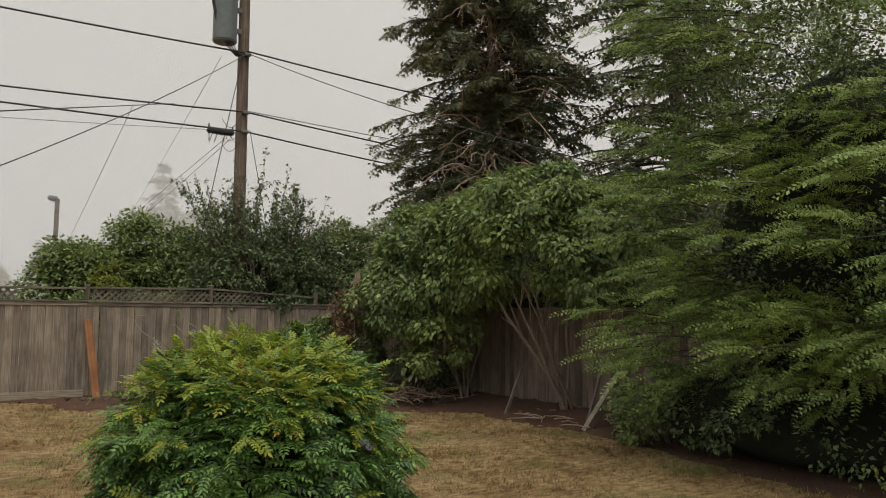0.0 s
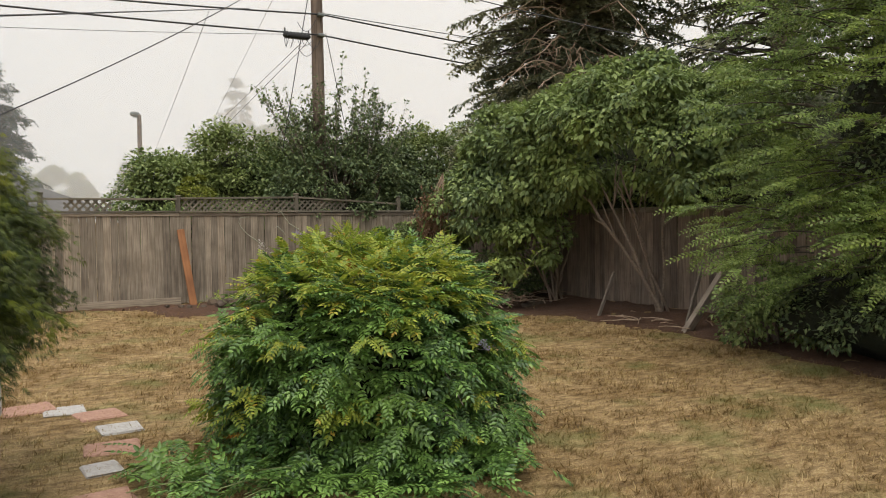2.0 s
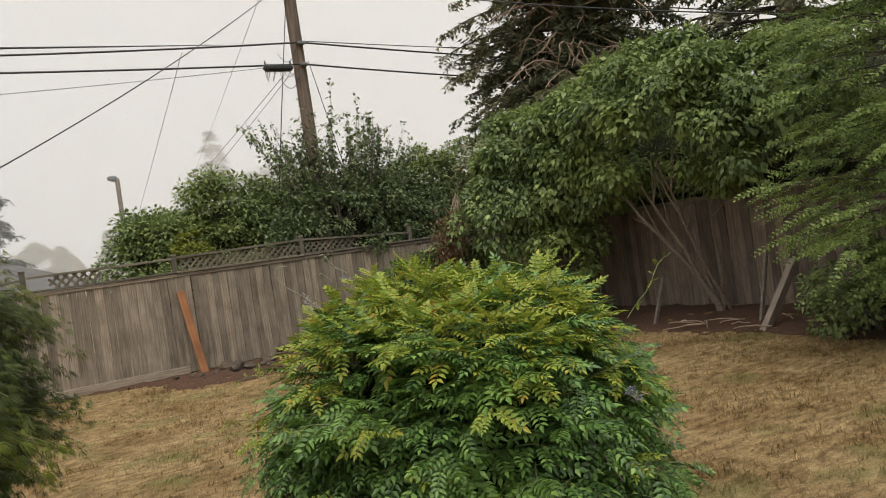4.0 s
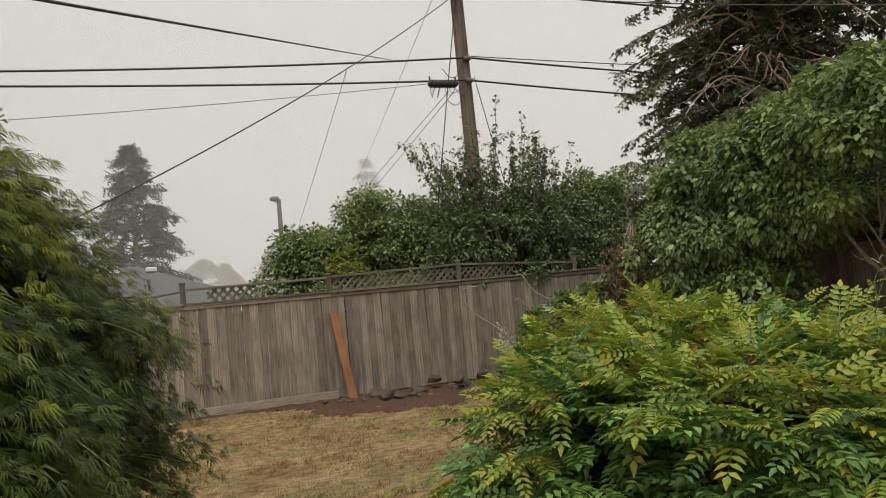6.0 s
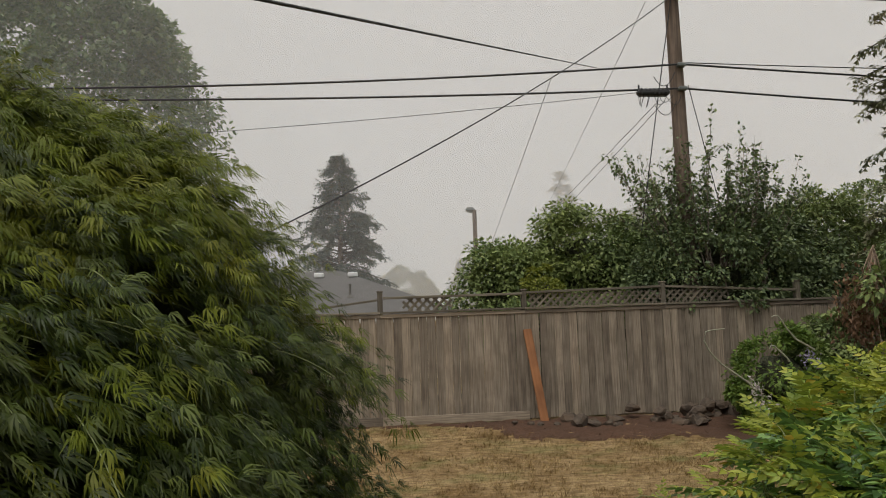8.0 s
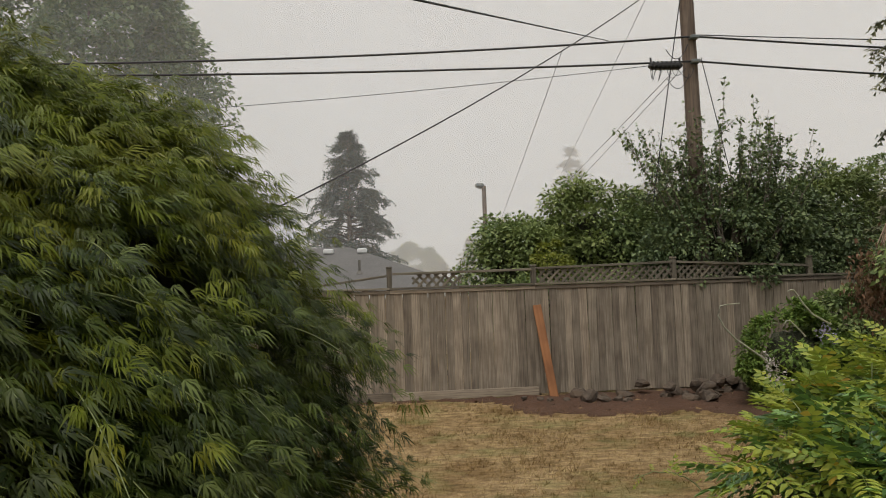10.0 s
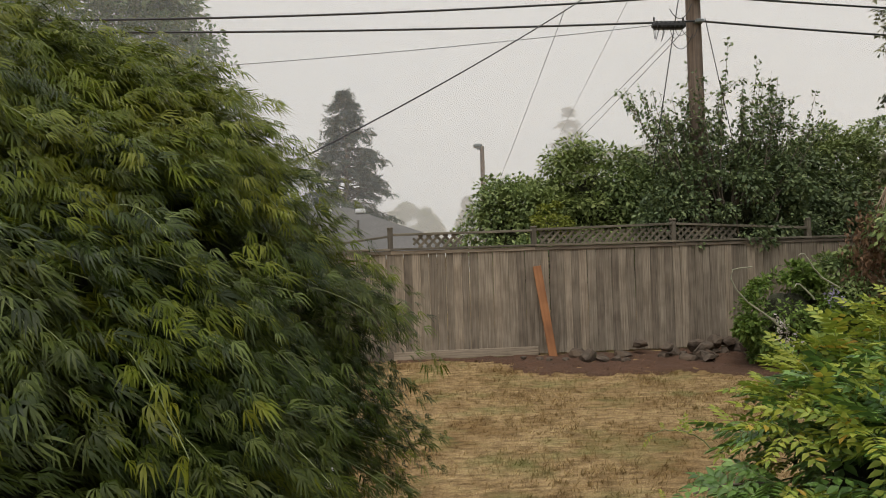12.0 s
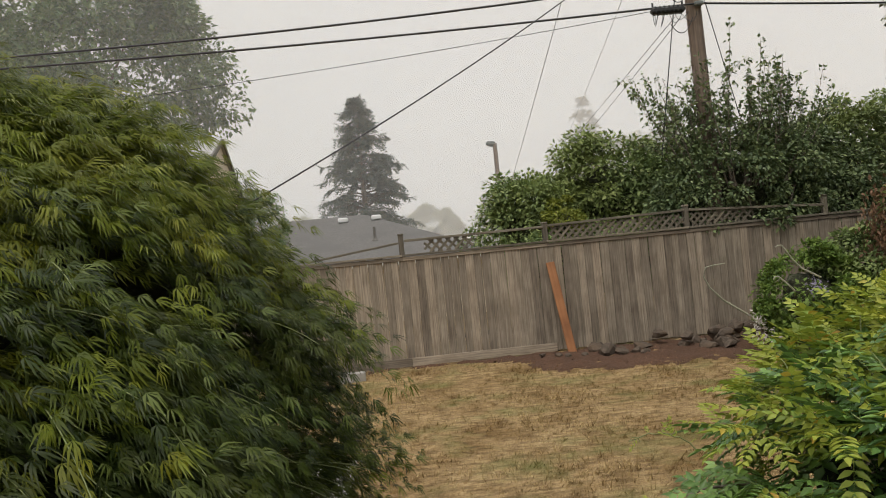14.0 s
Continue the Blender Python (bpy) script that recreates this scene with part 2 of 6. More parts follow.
M_LILAC = leaf_material("lilac_leaf", [(0.0, (0.104, 0.1456, 0.07158)), (0.5, (0.1754, 0.2366, 0.09746)), (0.9, (0.2731, 0.3446, 0.1235)), (1.0, (0.3511, 0.4163, 0.1561))], (0.2601, 0.3187, 0.07805), 0.6, 0.28, 0.42)
M_LAUREL = leaf_material("laurel_leaf", [(0.0, (0.0946, 0.1341, 0.05364)), (0.5, (0.1578, 0.2131, 0.07891)), (0.9, (0.2366, 0.2919, 0.1026)), (1.0, (0.3313, 0.3787, 0.1578))], (0.2366, 0.2682, 0.07106), 0.5, 0.22, 0.52)
M_FRESH = leaf_material("fresh_green_leaf", [(0.0, (0.07, 0.12, 0.025)), (0.6, (0.13, 0.20, 0.04)), (1.0, (0.22, 0.30, 0.07))], None, 1, 0.28)
M_YELLOWGREEN = leaf_material("yellow_green_leaf", [(0.0, (0.12, 0.15, 0.025)), (1.0, (0.27, 0.28, 0.05))], None, 1, 0.3)
M_DARKLEAF = leaf_material("dark_leaf_and_inner_shade", [(0.0, (0.07371, 0.1065, 0.05245)), (0.6, (0.1277, 0.172, 0.07536)), (1.0, (0.2293, 0.2785, 0.1229))], None, 1, 0.15, 0.4)
M_NEEDLE = leaf_material("spruce_needles", [(0.0, (0.08221, 0.1005, 0.06395)), (0.6, (0.1462, 0.1681, 0.1005)), (1.0, (0.2375, 0.2466, 0.137))], (0.2375, 0.201, 0.1005), 0.4, 0.12, 0.6)
M_FARNEEDLE = leaf_material("far_needles", [(0.0, (0.035, 0.048, 0.040)), (1.0, (0.085, 0.105, 0.085))], None, 1, 0.1, 0.7)
M_FARLEAF = leaf_material("far_leaf", [(0.0, (0.078, 0.1268, 0.0585)), (1.0, (0.1852, 0.2438, 0.1073))], None, 1, 0.25)
M_BROWNLEAF = leaf_material("dead_brown_leaf", [(0.0, (0.10, 0.055, 0.032)), (1.0, (0.24, 0.145, 0.09))], None, 1, 0.2, 0.8)
M_FLOWER = leaf_material("lilac_blue_petal", [(0.0, (0.208, 0.176, 0.288)), (1.0, (0.352, 0.312, 0.416))], None, 1, 0.2)
M_FADED = leaf_material("faded_petal", [(0.0, (0.34, 0.29, 0.27)), (1.0, (0.52, 0.47, 0.44))], None, 1, 0.2)
M_RED = leaf_material("red_petal", [(0.0, (0.55, 0.02, 0.015)), (1.0, (0.75, 0.06, 0.03))], None, 1, 0.2)


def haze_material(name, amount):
    """A flat veil sheet imitating smoke haze: most light passes, a little is scattered."""
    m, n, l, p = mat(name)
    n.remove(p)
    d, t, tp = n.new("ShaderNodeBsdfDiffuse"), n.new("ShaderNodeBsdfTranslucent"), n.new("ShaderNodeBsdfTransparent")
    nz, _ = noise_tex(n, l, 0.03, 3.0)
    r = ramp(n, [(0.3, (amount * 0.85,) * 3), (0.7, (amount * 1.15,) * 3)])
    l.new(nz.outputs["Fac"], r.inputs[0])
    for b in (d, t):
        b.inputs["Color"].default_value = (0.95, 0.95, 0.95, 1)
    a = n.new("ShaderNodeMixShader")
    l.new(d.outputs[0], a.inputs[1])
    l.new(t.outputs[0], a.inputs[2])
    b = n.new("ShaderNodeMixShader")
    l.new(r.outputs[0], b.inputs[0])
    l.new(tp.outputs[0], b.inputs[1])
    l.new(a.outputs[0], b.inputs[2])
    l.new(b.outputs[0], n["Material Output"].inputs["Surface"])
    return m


# ---- mesh helpers ----
RNG = np.random.default_rng(7)


def mesh_from(name, verts, faces, material, smooth=False):
    me = bpy.data.meshes.new(name)
    verts = np.asarray(verts, dtype=np.float32)
    faces = np.asarray(faces, dtype=np.int32)
    k = faces.shape[1]
    me.vertices.add(len(verts))
    me.vertices.foreach_set("co", verts.ravel())
    me.loops.add(faces.size)
    me.loops.foreach_set("vertex_index", faces.ravel())
    me.polygons.add(len(faces))
    me.polygons.foreach_set("loop_start", np.arange(0, faces.size, k, dtype=np.int32))
    if smooth:
        me.polygons.foreach_set("use_smooth", np.ones(len(faces), dtype=bool))
    me.update(calc_edges=True)
    me.materials.append(material)
    return me


def part_mesh(name, me, parent=None, label=""):
    ob = new(name, me)
    if parent:
        ob.parent = parent
    if label:
        tagged(ob, label)
    if name in MANY:
        tagged(ob, kind="stuff")
    return ob


MANY = ("bough_layer", "stem_tangle", "shoot_tangle", "dead_branch_tangle", "dry_foliage", "flower")


def part(name, bm, material, parent=None, label="", smooth=False):
    me = bpy.data.meshes.new(name)
    bm.to_mesh(me)
    bm.free()
    me.materials.append(material)
    if smooth:
        for f in me.polygons:
            f.use_smooth = True
    return part_mesh(name, me, parent, label)


def thing(name, label, category, place=(0, 0, 0), group="", kind=""):
    ob = new(name)
    ob.empty_display_size = 0.1
    ob.location = place
    return tagged(ob, label, category, group, kind)


def box_bm(sx, sy, sz, bevel=0.0, centre=(0, 0, 0)):
    bm = bmesh.new()
    bmesh.ops.create_cube(bm, size=1.0)
    bmesh.ops.scale(bm, vec=(sx, sy, sz), verts=bm.verts)
    if bevel:
        bmesh.ops.bevel(bm, geom=bm.edges[:], offset=bevel, segments=1, affect="EDGES")
    bmesh.ops.translate(bm, vec=centre, verts=bm.verts)
    return bm


def tube_data(paths, sides=6):
    """Tapered tubes: paths is a list of (points, radius at start, radius at end)."""
    vs, fs, base = [], [], 0
    ang = np.linspace(0, 2 * np.pi, sides, endpoint=False)
    for pts, r0, r1 in paths:
        pts = np.asarray(pts, float)
        n = len(pts)
        tan = np.gradient(pts, axis=0)
        tan /= np.linalg.norm(tan, axis=1)[:, None] + 1e-9
        ref = np.where(np.abs(tan[:, 2:3]) > 0.9, np.array([[1.0, 0, 0]]), np.array([[0, 0, 1.0]]))
        u = np.cross(tan, ref)
        u /= np.linalg.norm(u, axis=1)[:, None] + 1e-9
        v = np.cross(tan, u)
        rad = np.linspace(r0, r1, n)[:, None, None]
        ring = pts[:, None, :] + rad * (np.cos(ang)[None, :, None] * u[:, None, :] + np.sin(ang)[None, :, None] * v[:, None, :])
        vs.append(ring.reshape(-1, 3))
        i = np.arange(n - 1)[:, None] * sides + np.arange(sides)[None, :]
        j = np.arange(n - 1)[:, None] * sides + (np.arange(sides)[None, :] + 1) % sides
        fs.append(np.stack([i, j, j + sides, i + sides], -1).reshape(-1, 4) + base)
        base += n * sides
    return np.vstack(vs), np.vstack(fs)


def tubes(name, paths, material, sides=6):
    v, f = tube_data(paths, sides)
    return mesh_from(name, v, f, material, smooth=True)


def unit(a):
    return a / (np.linalg.norm(a, axis=-1, keepdims=True) + 1e-9)


def scatter(template_v, template_f, pos, ydir, up, size):
    """Copies of a small leaf form: y along ydir, z near up."""
    tv, tf = np.asarray(template_v, float), np.asarray(template_f, int)
    y = unit(ydir)
    x = unit(np.cross(y, up))
    z = np.cross(x, y)
    size = np.broadcast_to(np.asarray(size, float), (len(pos),))
    v = pos[:, None, :] + size[:, None, None] * (tv[None, :, 0:1] * x[:, None, :] + tv[None, :, 1:2] * y[:, None, :] + tv[None, :, 2:3] * z[:, None, :])
    f = tf[None] + (np.arange(len(pos)) * len(tv))[:, None, None]
    return v.reshape(-1, 3), f.reshape(-1, tf.shape[1])


def joined(chunks):
    vs, fs, base = [], [], 0
    for v, f in chunks:
        vs.append(v)
        fs.append(f + base)
        base += len(v)
    return np.vstack(vs), np.vstack(fs)


# leaf forms
OVATE_V = [(0, 0, 0), (0.24, 0.32, 0.05), (0, 0.40, -0.01), (-0.24, 0.32, 0.05), (0.17, 0.70, 0.02), (-0.17, 0.70, 0.02), (0, 1.0, -0.10)]
OVATE_F3 = [(0, 1, 2), (0, 2, 3), (1, 4, 2), (4, 6, 2), (2, 6, 5), (2, 5, 3)]
SIMPLE_V = [(0, 0, 0), (0.29, 0.40, 0.06), (0, 1.0, -0.08), (-0.29, 0.40, 0.06)]
SIMPLE_F3 = [(0, 1, 2), (0, 2, 3)]


def compound_leaf(pairs=5):
    """A pinnate leaf 1 long: paired leaflets and one at the tip, drooping a little, on a thin rachis."""
    vs, fs = [], []

    def leaflet(base, direction, length, width):
        d = np.array(direction, float)
        d /= np.linalg.norm(d)
        s = np.cross(d, (0, 0, 1.0))
        s /= np.linalg.norm(s)
        b = np.array(base, float)
        k = len(vs)
        droop = np.array([0, 0, -1.0])
        fold = np.array([0, 0, 0.018])
        mid1, mid2 = b + d * length * 0.36 + droop * 0.008, b + d * length * 0.70 + droop * length * 0.06
        vs.extend([b, mid1 + s * width + fold, mid2 + s * width * 0.60 + fold * 0.5, b + d * length + droop * length * 0.16, mid2 - s * width * 0.60 + fold * 0.5, mid1 - s * width + fold, b + d * length * 0.52 + droop * 0.03])
        fs.extend([(k + n_, k + (n_ + 1) % 6, k + 6) for n_ in range(6)])

    for i in range(pairs):
        y = 0.2 + 0.62 * i / (pairs - 1)
        z = -0.22 * y * y
        ln = 0.275 * (1 - 0.25 * abs(i - 1.5) / 3)
        for s in (1, -1):
            leaflet((0, y, z), (s * 0.86, 0.5, -0.12), ln, 0.062)
    leaflet((0, 0.86, -0.17), (0, 1, -0.2), 0.27, 0.062)
    k = len(vs)
    vs.extend([np.array(p) for p in [(0.008, 0, 0), (-0.008, 0, 0), (0.005, 0.5, -0.055), (-0.005, 0.5, -0.055), (0, 0.88, -0.17)]])
    fs.extend([(k, k + 2, k + 3), (k, k + 3, k + 1), (k + 2, k + 4, k + 3)])
    return np.array(vs), np.array(fs)


def lace_leaf(seed, lobes=5):
    """A finely cut palmate leaf 1 long: narrow drooping lobes from one point."""
    r = random.Random(seed)
    vs, fs = [(0, 0, 0)], []
    for k in range(lobes):
        a = radians(-42 + 84 * k / (lobes - 1) + r.uniform(-7, 7))
        ln = (1.0 - 0.40 * abs(k - (lobes - 1) / 2) / ((lobes - 1) / 2)) * r.uniform(0.85, 1.15)
        bend, w, hang = a * 0.66, 0.042, r.uniform(0.12, 0.34)
        mx, my = math.sin(a) * 0.42 * ln, math.cos(a) * 0.42 * ln
        b = len(vs)
        vs += [(mx + w * math.cos(a), my - w * math.sin(a), 0.05), (mx - w * math.cos(a), my + w * math.sin(a), 0.05), (math.sin(bend) * ln, math.cos(bend) * ln, -hang)]
        fs += [(0, b, b + 1), (b, b + 2, b + 1)]
    return np.array(vs, float), np.array(fs)


LACE = [lace_leaf(k) for k in (1, 2, 3)]


def noise_dirs(n, rng):
    return unit(rng.normal(size=(n, 3)))


def lumps(d, seed, freq=3.0, amount=0.12):
    """A smooth uneven swelling over directions d."""
    r = np.random.default_rng(seed)
    out = np.zeros(len(d))
    for k in range(6):
        w = r.normal(size=3) * freq * (0.7 + 0.3 * k)
        out += np.sin(d @ w + r.uniform(0, 6.28)) / (1 + 0.5 * k)
    return 1 + amount * out / 1.8


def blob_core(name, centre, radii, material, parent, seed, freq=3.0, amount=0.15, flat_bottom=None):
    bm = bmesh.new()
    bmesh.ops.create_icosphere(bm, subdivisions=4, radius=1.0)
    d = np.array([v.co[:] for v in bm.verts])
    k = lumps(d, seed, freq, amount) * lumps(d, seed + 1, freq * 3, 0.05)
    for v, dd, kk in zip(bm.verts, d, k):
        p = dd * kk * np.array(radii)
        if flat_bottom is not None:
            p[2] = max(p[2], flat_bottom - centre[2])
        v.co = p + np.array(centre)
    return part(name, bm, material, parent, "solid dark core imitating shade among inner twigs", smooth=True)


def crown_leaves(n, centre, radii, rng, clumps=60, clump_r=0.3, low=-0.6, seed=1, amount=0.15, droop=0.5, inner=0.35, cam_side=(0.0, -1.0, 0.0)):
    """Leaf places on clumps spread over a crown, denser on the side towards the camera: position, outward direction."""
    d = noise_dirs(clumps * 3, rng)
    d = d[d[:, 2] > low][:clumps]
    k = lumps(d, seed, 2.5, amount)[:, None] * rng.uniform(0.72, 1.0, (len(d), 1))
    cc = np.array(centre) + d * k * np.array(radii)
    w = np.where(d @ np.array(cam_side) > -0.3, 1.0, 0.25)
    which = rng.choice(len(cc), n, p=w / w.sum())
    ld = unit(noise_dirs(n, rng) + 0.7 * d[which] + np.array([0, 0, 0.25]))
    cr = clump_r * rng.uniform(0.6, 1.25, len(cc))
    dep = 1 - inner * rng.random(n) ** 2
    flat = np.array([1, 1, 0.75])
    pos = cc[which] + ld * flat * (cr[which] * dep)[:, None]
    out = unit(ld + np.array([0, 0, -droop]) + 0.5 * rng.normal(size=(n, 3)))
    return pos, out, ld


def leaf_mesh(name, pos, out, nrm, size, material, rng, form="ovate"):
    up = unit(nrm * 0.6 + np.array([0, 0, 0.7]) + 0.35 * rng.normal(size=(len(pos), 3)))
    tv, tf = (OVATE_V, OVATE_F3) if form == "ovate" else (SIMPLE_V, SIMPLE_F3)
    v, f = scatter(tv, tf, pos, out, up, size * rng.uniform(0.6, 1.2, len(pos)))
    return mesh_from(name, v, f, material)


def curve_pts(a, b, bow=(0, 0, 0), n=8, wob=0.0, rng=None):
    t = np.linspace(0, 1, n)[:, None]
    p = (1 - t) * np.array(a, float) + t * np.array(b, float) + 4 * t * (1 - t) * np.array(bow, float)
    if wob:
        w = np.cumsum(rng.normal(size=(n, 3)) * wob, axis=0)
        p += w * np.minimum(t * 4, 1)
    return p


def sstep(a, b, x):
    t = np.clip((x - a) / (b - a), 0, 1)
    return t * t * (3 - 2 * t)


def ground_z(x, y):
    """Height of the yard: a flat lawn, rising a little into the beds along the fences."""
    x, y = np.asarray(x, float), np.asarray(y, float)
    return np.maximum(0.12 * sstep(10.0, 12.0, y), 0.12 * sstep(6.8, 8.3, x)) + 0.012 * np.sin(1.3 * x + 0.5 * y) * np.cos(0.9 * y)


# ---- ground ----
def bed_edge_y(x):
    """Where the lawn ends and the back bed begins."""
    return np.interp(x, [-6, -0.2, 0.5, 1.0, 2.0, 3.2, 4.5, 6.0, 7.0, 20], [12.15, 12.1, 11.7, 10.9, 10.55, 10.6, 9.6, 8.3, 7.2, 7.0])


def bed_edge_x(y):
    """Where the lawn ends and the bed along the side fence begins."""
    return np.interp(y, [-8, -1, 0.9, 2.5, 4.4, 7.2, 8.0], [5.8, 6.0, 6.3, 6.7, 6.95, 7.0, 7.0])


def in_bed(x, y):
    return (y > bed_edge_y(x)) | (x > bed_edge_x(y))


def grid_sheet(name, xs, ys, zfun, material):
    gx, gy = np.meshgrid(xs, ys)
    v = np.stack([gx.ravel(), gy.ravel(), zfun(gx.ravel(), gy.ravel())], -1)
    nx, ny = len(xs), len(ys)
    i = (np.arange(ny - 1)[:, None] * nx + np.arange(nx - 1)[None, :]).ravel()
    f = np.stack([i, i + 1, i + nx + 1, i + nx], -1)
    return mesh_from(name, v, f, material, smooth=True)


def build_ground():
    far = [-900, -300, -120, -60, -30, -15]
    xs = np.array(far + list(np.arange(-8, 12.01, 0.2)) + [15, 30, 60, 120, 300, 900])
    ys = np.array(far + list(np.arange(-8, 14.01, 0.2)) + [17, 30, 60, 120, 300, 900])
    g = new("ground", grid_sheet("ground", xs, ys, ground_z, M_LAWN))
    tagged(g, "dry straw-coloured lawn with brown and green patches", "lawn", kind="structure")
    # soil bed: lumpy earth, edged by its own slope down into the turf
    step = 0.11
    xs, ys = np.arange(-6.0, 8.65, step), np.arange(-6.0, 12.34, step)

    def soil(x, y):
        dist = np.maximum(y - bed_edge_y(x), x - bed_edge_x(y))
        dist = dist + 0.10 * np.sin(5.1 * x + 2.0 * y) * np.sin(3.7 * y - x) + RNG.normal(size=x.shape) * 0.05
        h = 0.012 * np.sin(9.7 * x + 3) * np.sin(8.3 * y) + 0.010 * np.sin(21 * x + 5 * y) * np.sin(17 * y - 4 * x) + RNG.normal(size=x.shape) * 0.007
        return ground_z(x, y) + np.where(dist > 0, 0.018 + h, -0.06)
    b = new("soil_bed", grid_sheet("soil_bed", xs, ys, soil, M_SOIL))
    tagged(b, "bare reddish-brown soil bed along the fences", "flower bed", kind="structure")
    # grass
    n, per = 42000, 7
    tx, ty = RNG.uniform(-4.2, 7.2, n), -1.5 + 13.8 * RNG.random(n) ** 1.2
    x = np.repeat(tx, per) + RNG.normal(size=n * per) * 0.020
    y = np.repeat(ty, per) + RNG.normal(size=n * per) * 0.020
    tuft = np.repeat(RNG.uniform(0.45, 1.35, n), per)
    edge = RNG.normal(size=n * per) * 0.09
    keep = ~in_bed(x + edge, y + edge) | (RNG.random(n * per) < 0.02)
    x, y, tuft = x[keep], y[keep], tuft[keep]
    pos = np.stack([x, y, ground_z(x, y) - 0.004], -1)
    out = unit(np.stack([RNG.normal(size=len(x)) * 0.8, RNG.normal(size=len(x)) * 0.8, RNG.uniform(0.35, 1.6, len(x))], -1))
    clump = 0.6 + 0.55 * (np.sin(2.3 * x + 1.7 * y) * np.sin(1.9 * y - 0.8 * x) + 1) / 2
    v, f = scatter([(0.075, 0, 0), (-0.075, 0, 0), (0.0, 1.0, 0.0)], [(0, 2, 1)], pos, out, np.tile([0.3, 0.2, 1.0], (len(x), 1)) + RNG.normal(size=(len(x), 3)) * 0.3, 0.050 * clump * tuft * RNG.uniform(0.5, 1.4, len(x)))
    g = new("grass", mesh_from("grass", v, f, M_BLADE))
    tagged(g, "short parched straw-yellow grass blades covering the lawn", "grass", kind="stuff")
    # clods and chips on the bed
    n = 5000
    x, y = RNG.uniform(-1, 8.5, n), RNG.uniform(0.5, 12.2, n)
    keep = in_bed(x, y)
    x, y = x[keep], y[keep]
    pos = np.stack([x, y, ground_z(x, y) + 0.015], -1)
    tv = np.array([(0.5, 0, 0), (-0.5, 0.1, 0), (0, 0.55, 0.05), (0, -0.5, 0.0), (0.05, 0, 0.42)])
    v, f = scatter(tv, [(0, 2, 4), (2, 1, 4), (1, 3, 4), (3, 0, 4)], pos, noise_dirs(len(x), RNG) * np.array([1, 1, 0.2]), np.tile([0, 0, 1.0], (len(x), 1)), 0.05 * RNG.uniform(0.3, 1.3, len(x)))
    c = new("clods", mesh_from("clods", v, f, M_BARKDUST))
    tagged(c, "small clods and wood chips on the bare soil", "clods", kind="stuff")


build_ground()


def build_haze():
    # flat see-through sheets added to pale all behind them, as haze does
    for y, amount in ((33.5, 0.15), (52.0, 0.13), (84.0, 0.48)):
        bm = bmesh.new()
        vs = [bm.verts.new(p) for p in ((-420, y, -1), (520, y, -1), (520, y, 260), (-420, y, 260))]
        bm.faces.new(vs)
        ob = part("backdrop", bm, haze_material("haze_sheet", amount))
        tagged(ob, "flat see-through sheet imitating distant smoke haze", "haze", kind="structure")


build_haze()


# ---- fences ----
def picket_mesh(name, w, h, material):
    bm = box_bm(w, 0.018, h, 0.003, (0, 0, h / 2))
    me = bpy.data.meshes.new(name)
    bm.to_mesh(me)
    bm.free()
    me.materials.append(material)
    return me


def rail(name, a, b, sy, sz, material, parent, label=""):
    """A bar between two points."""
    a, b = Vector(a), Vector(b)
    d = b - a
    bm = box_bm(sy, sz, d.length, 0.004, (0, 0, d.length / 2))
    ob = part(name, bm, material, parent, label)
    ob.matrix_basis = Matrix.Translation(a) @ d.to_track_quat("Z", "X").to_matrix().to_4x4()
    return ob


FENCE_Y = 12.4
POSTS = [-8.35, -5.91, -3.45, -1.0, 1.43, 3.87, 6.31, 8.62]


def post_with_cap(parent, x, y, z0, z1, material):
    bm = box_bm(0.089, 0.089, z1 - z0, 0.006, (0, 0, (z1 - z0) / 2))
    p = part("post", bm, material, parent)
    p.location = (x, y, z0)
    cap = box_bm(0.105, 0.105, 0.03, 0.008, (0, 0, z1 - z0 + 0.015))
    part("post_cap", cap, material, p)
    return p


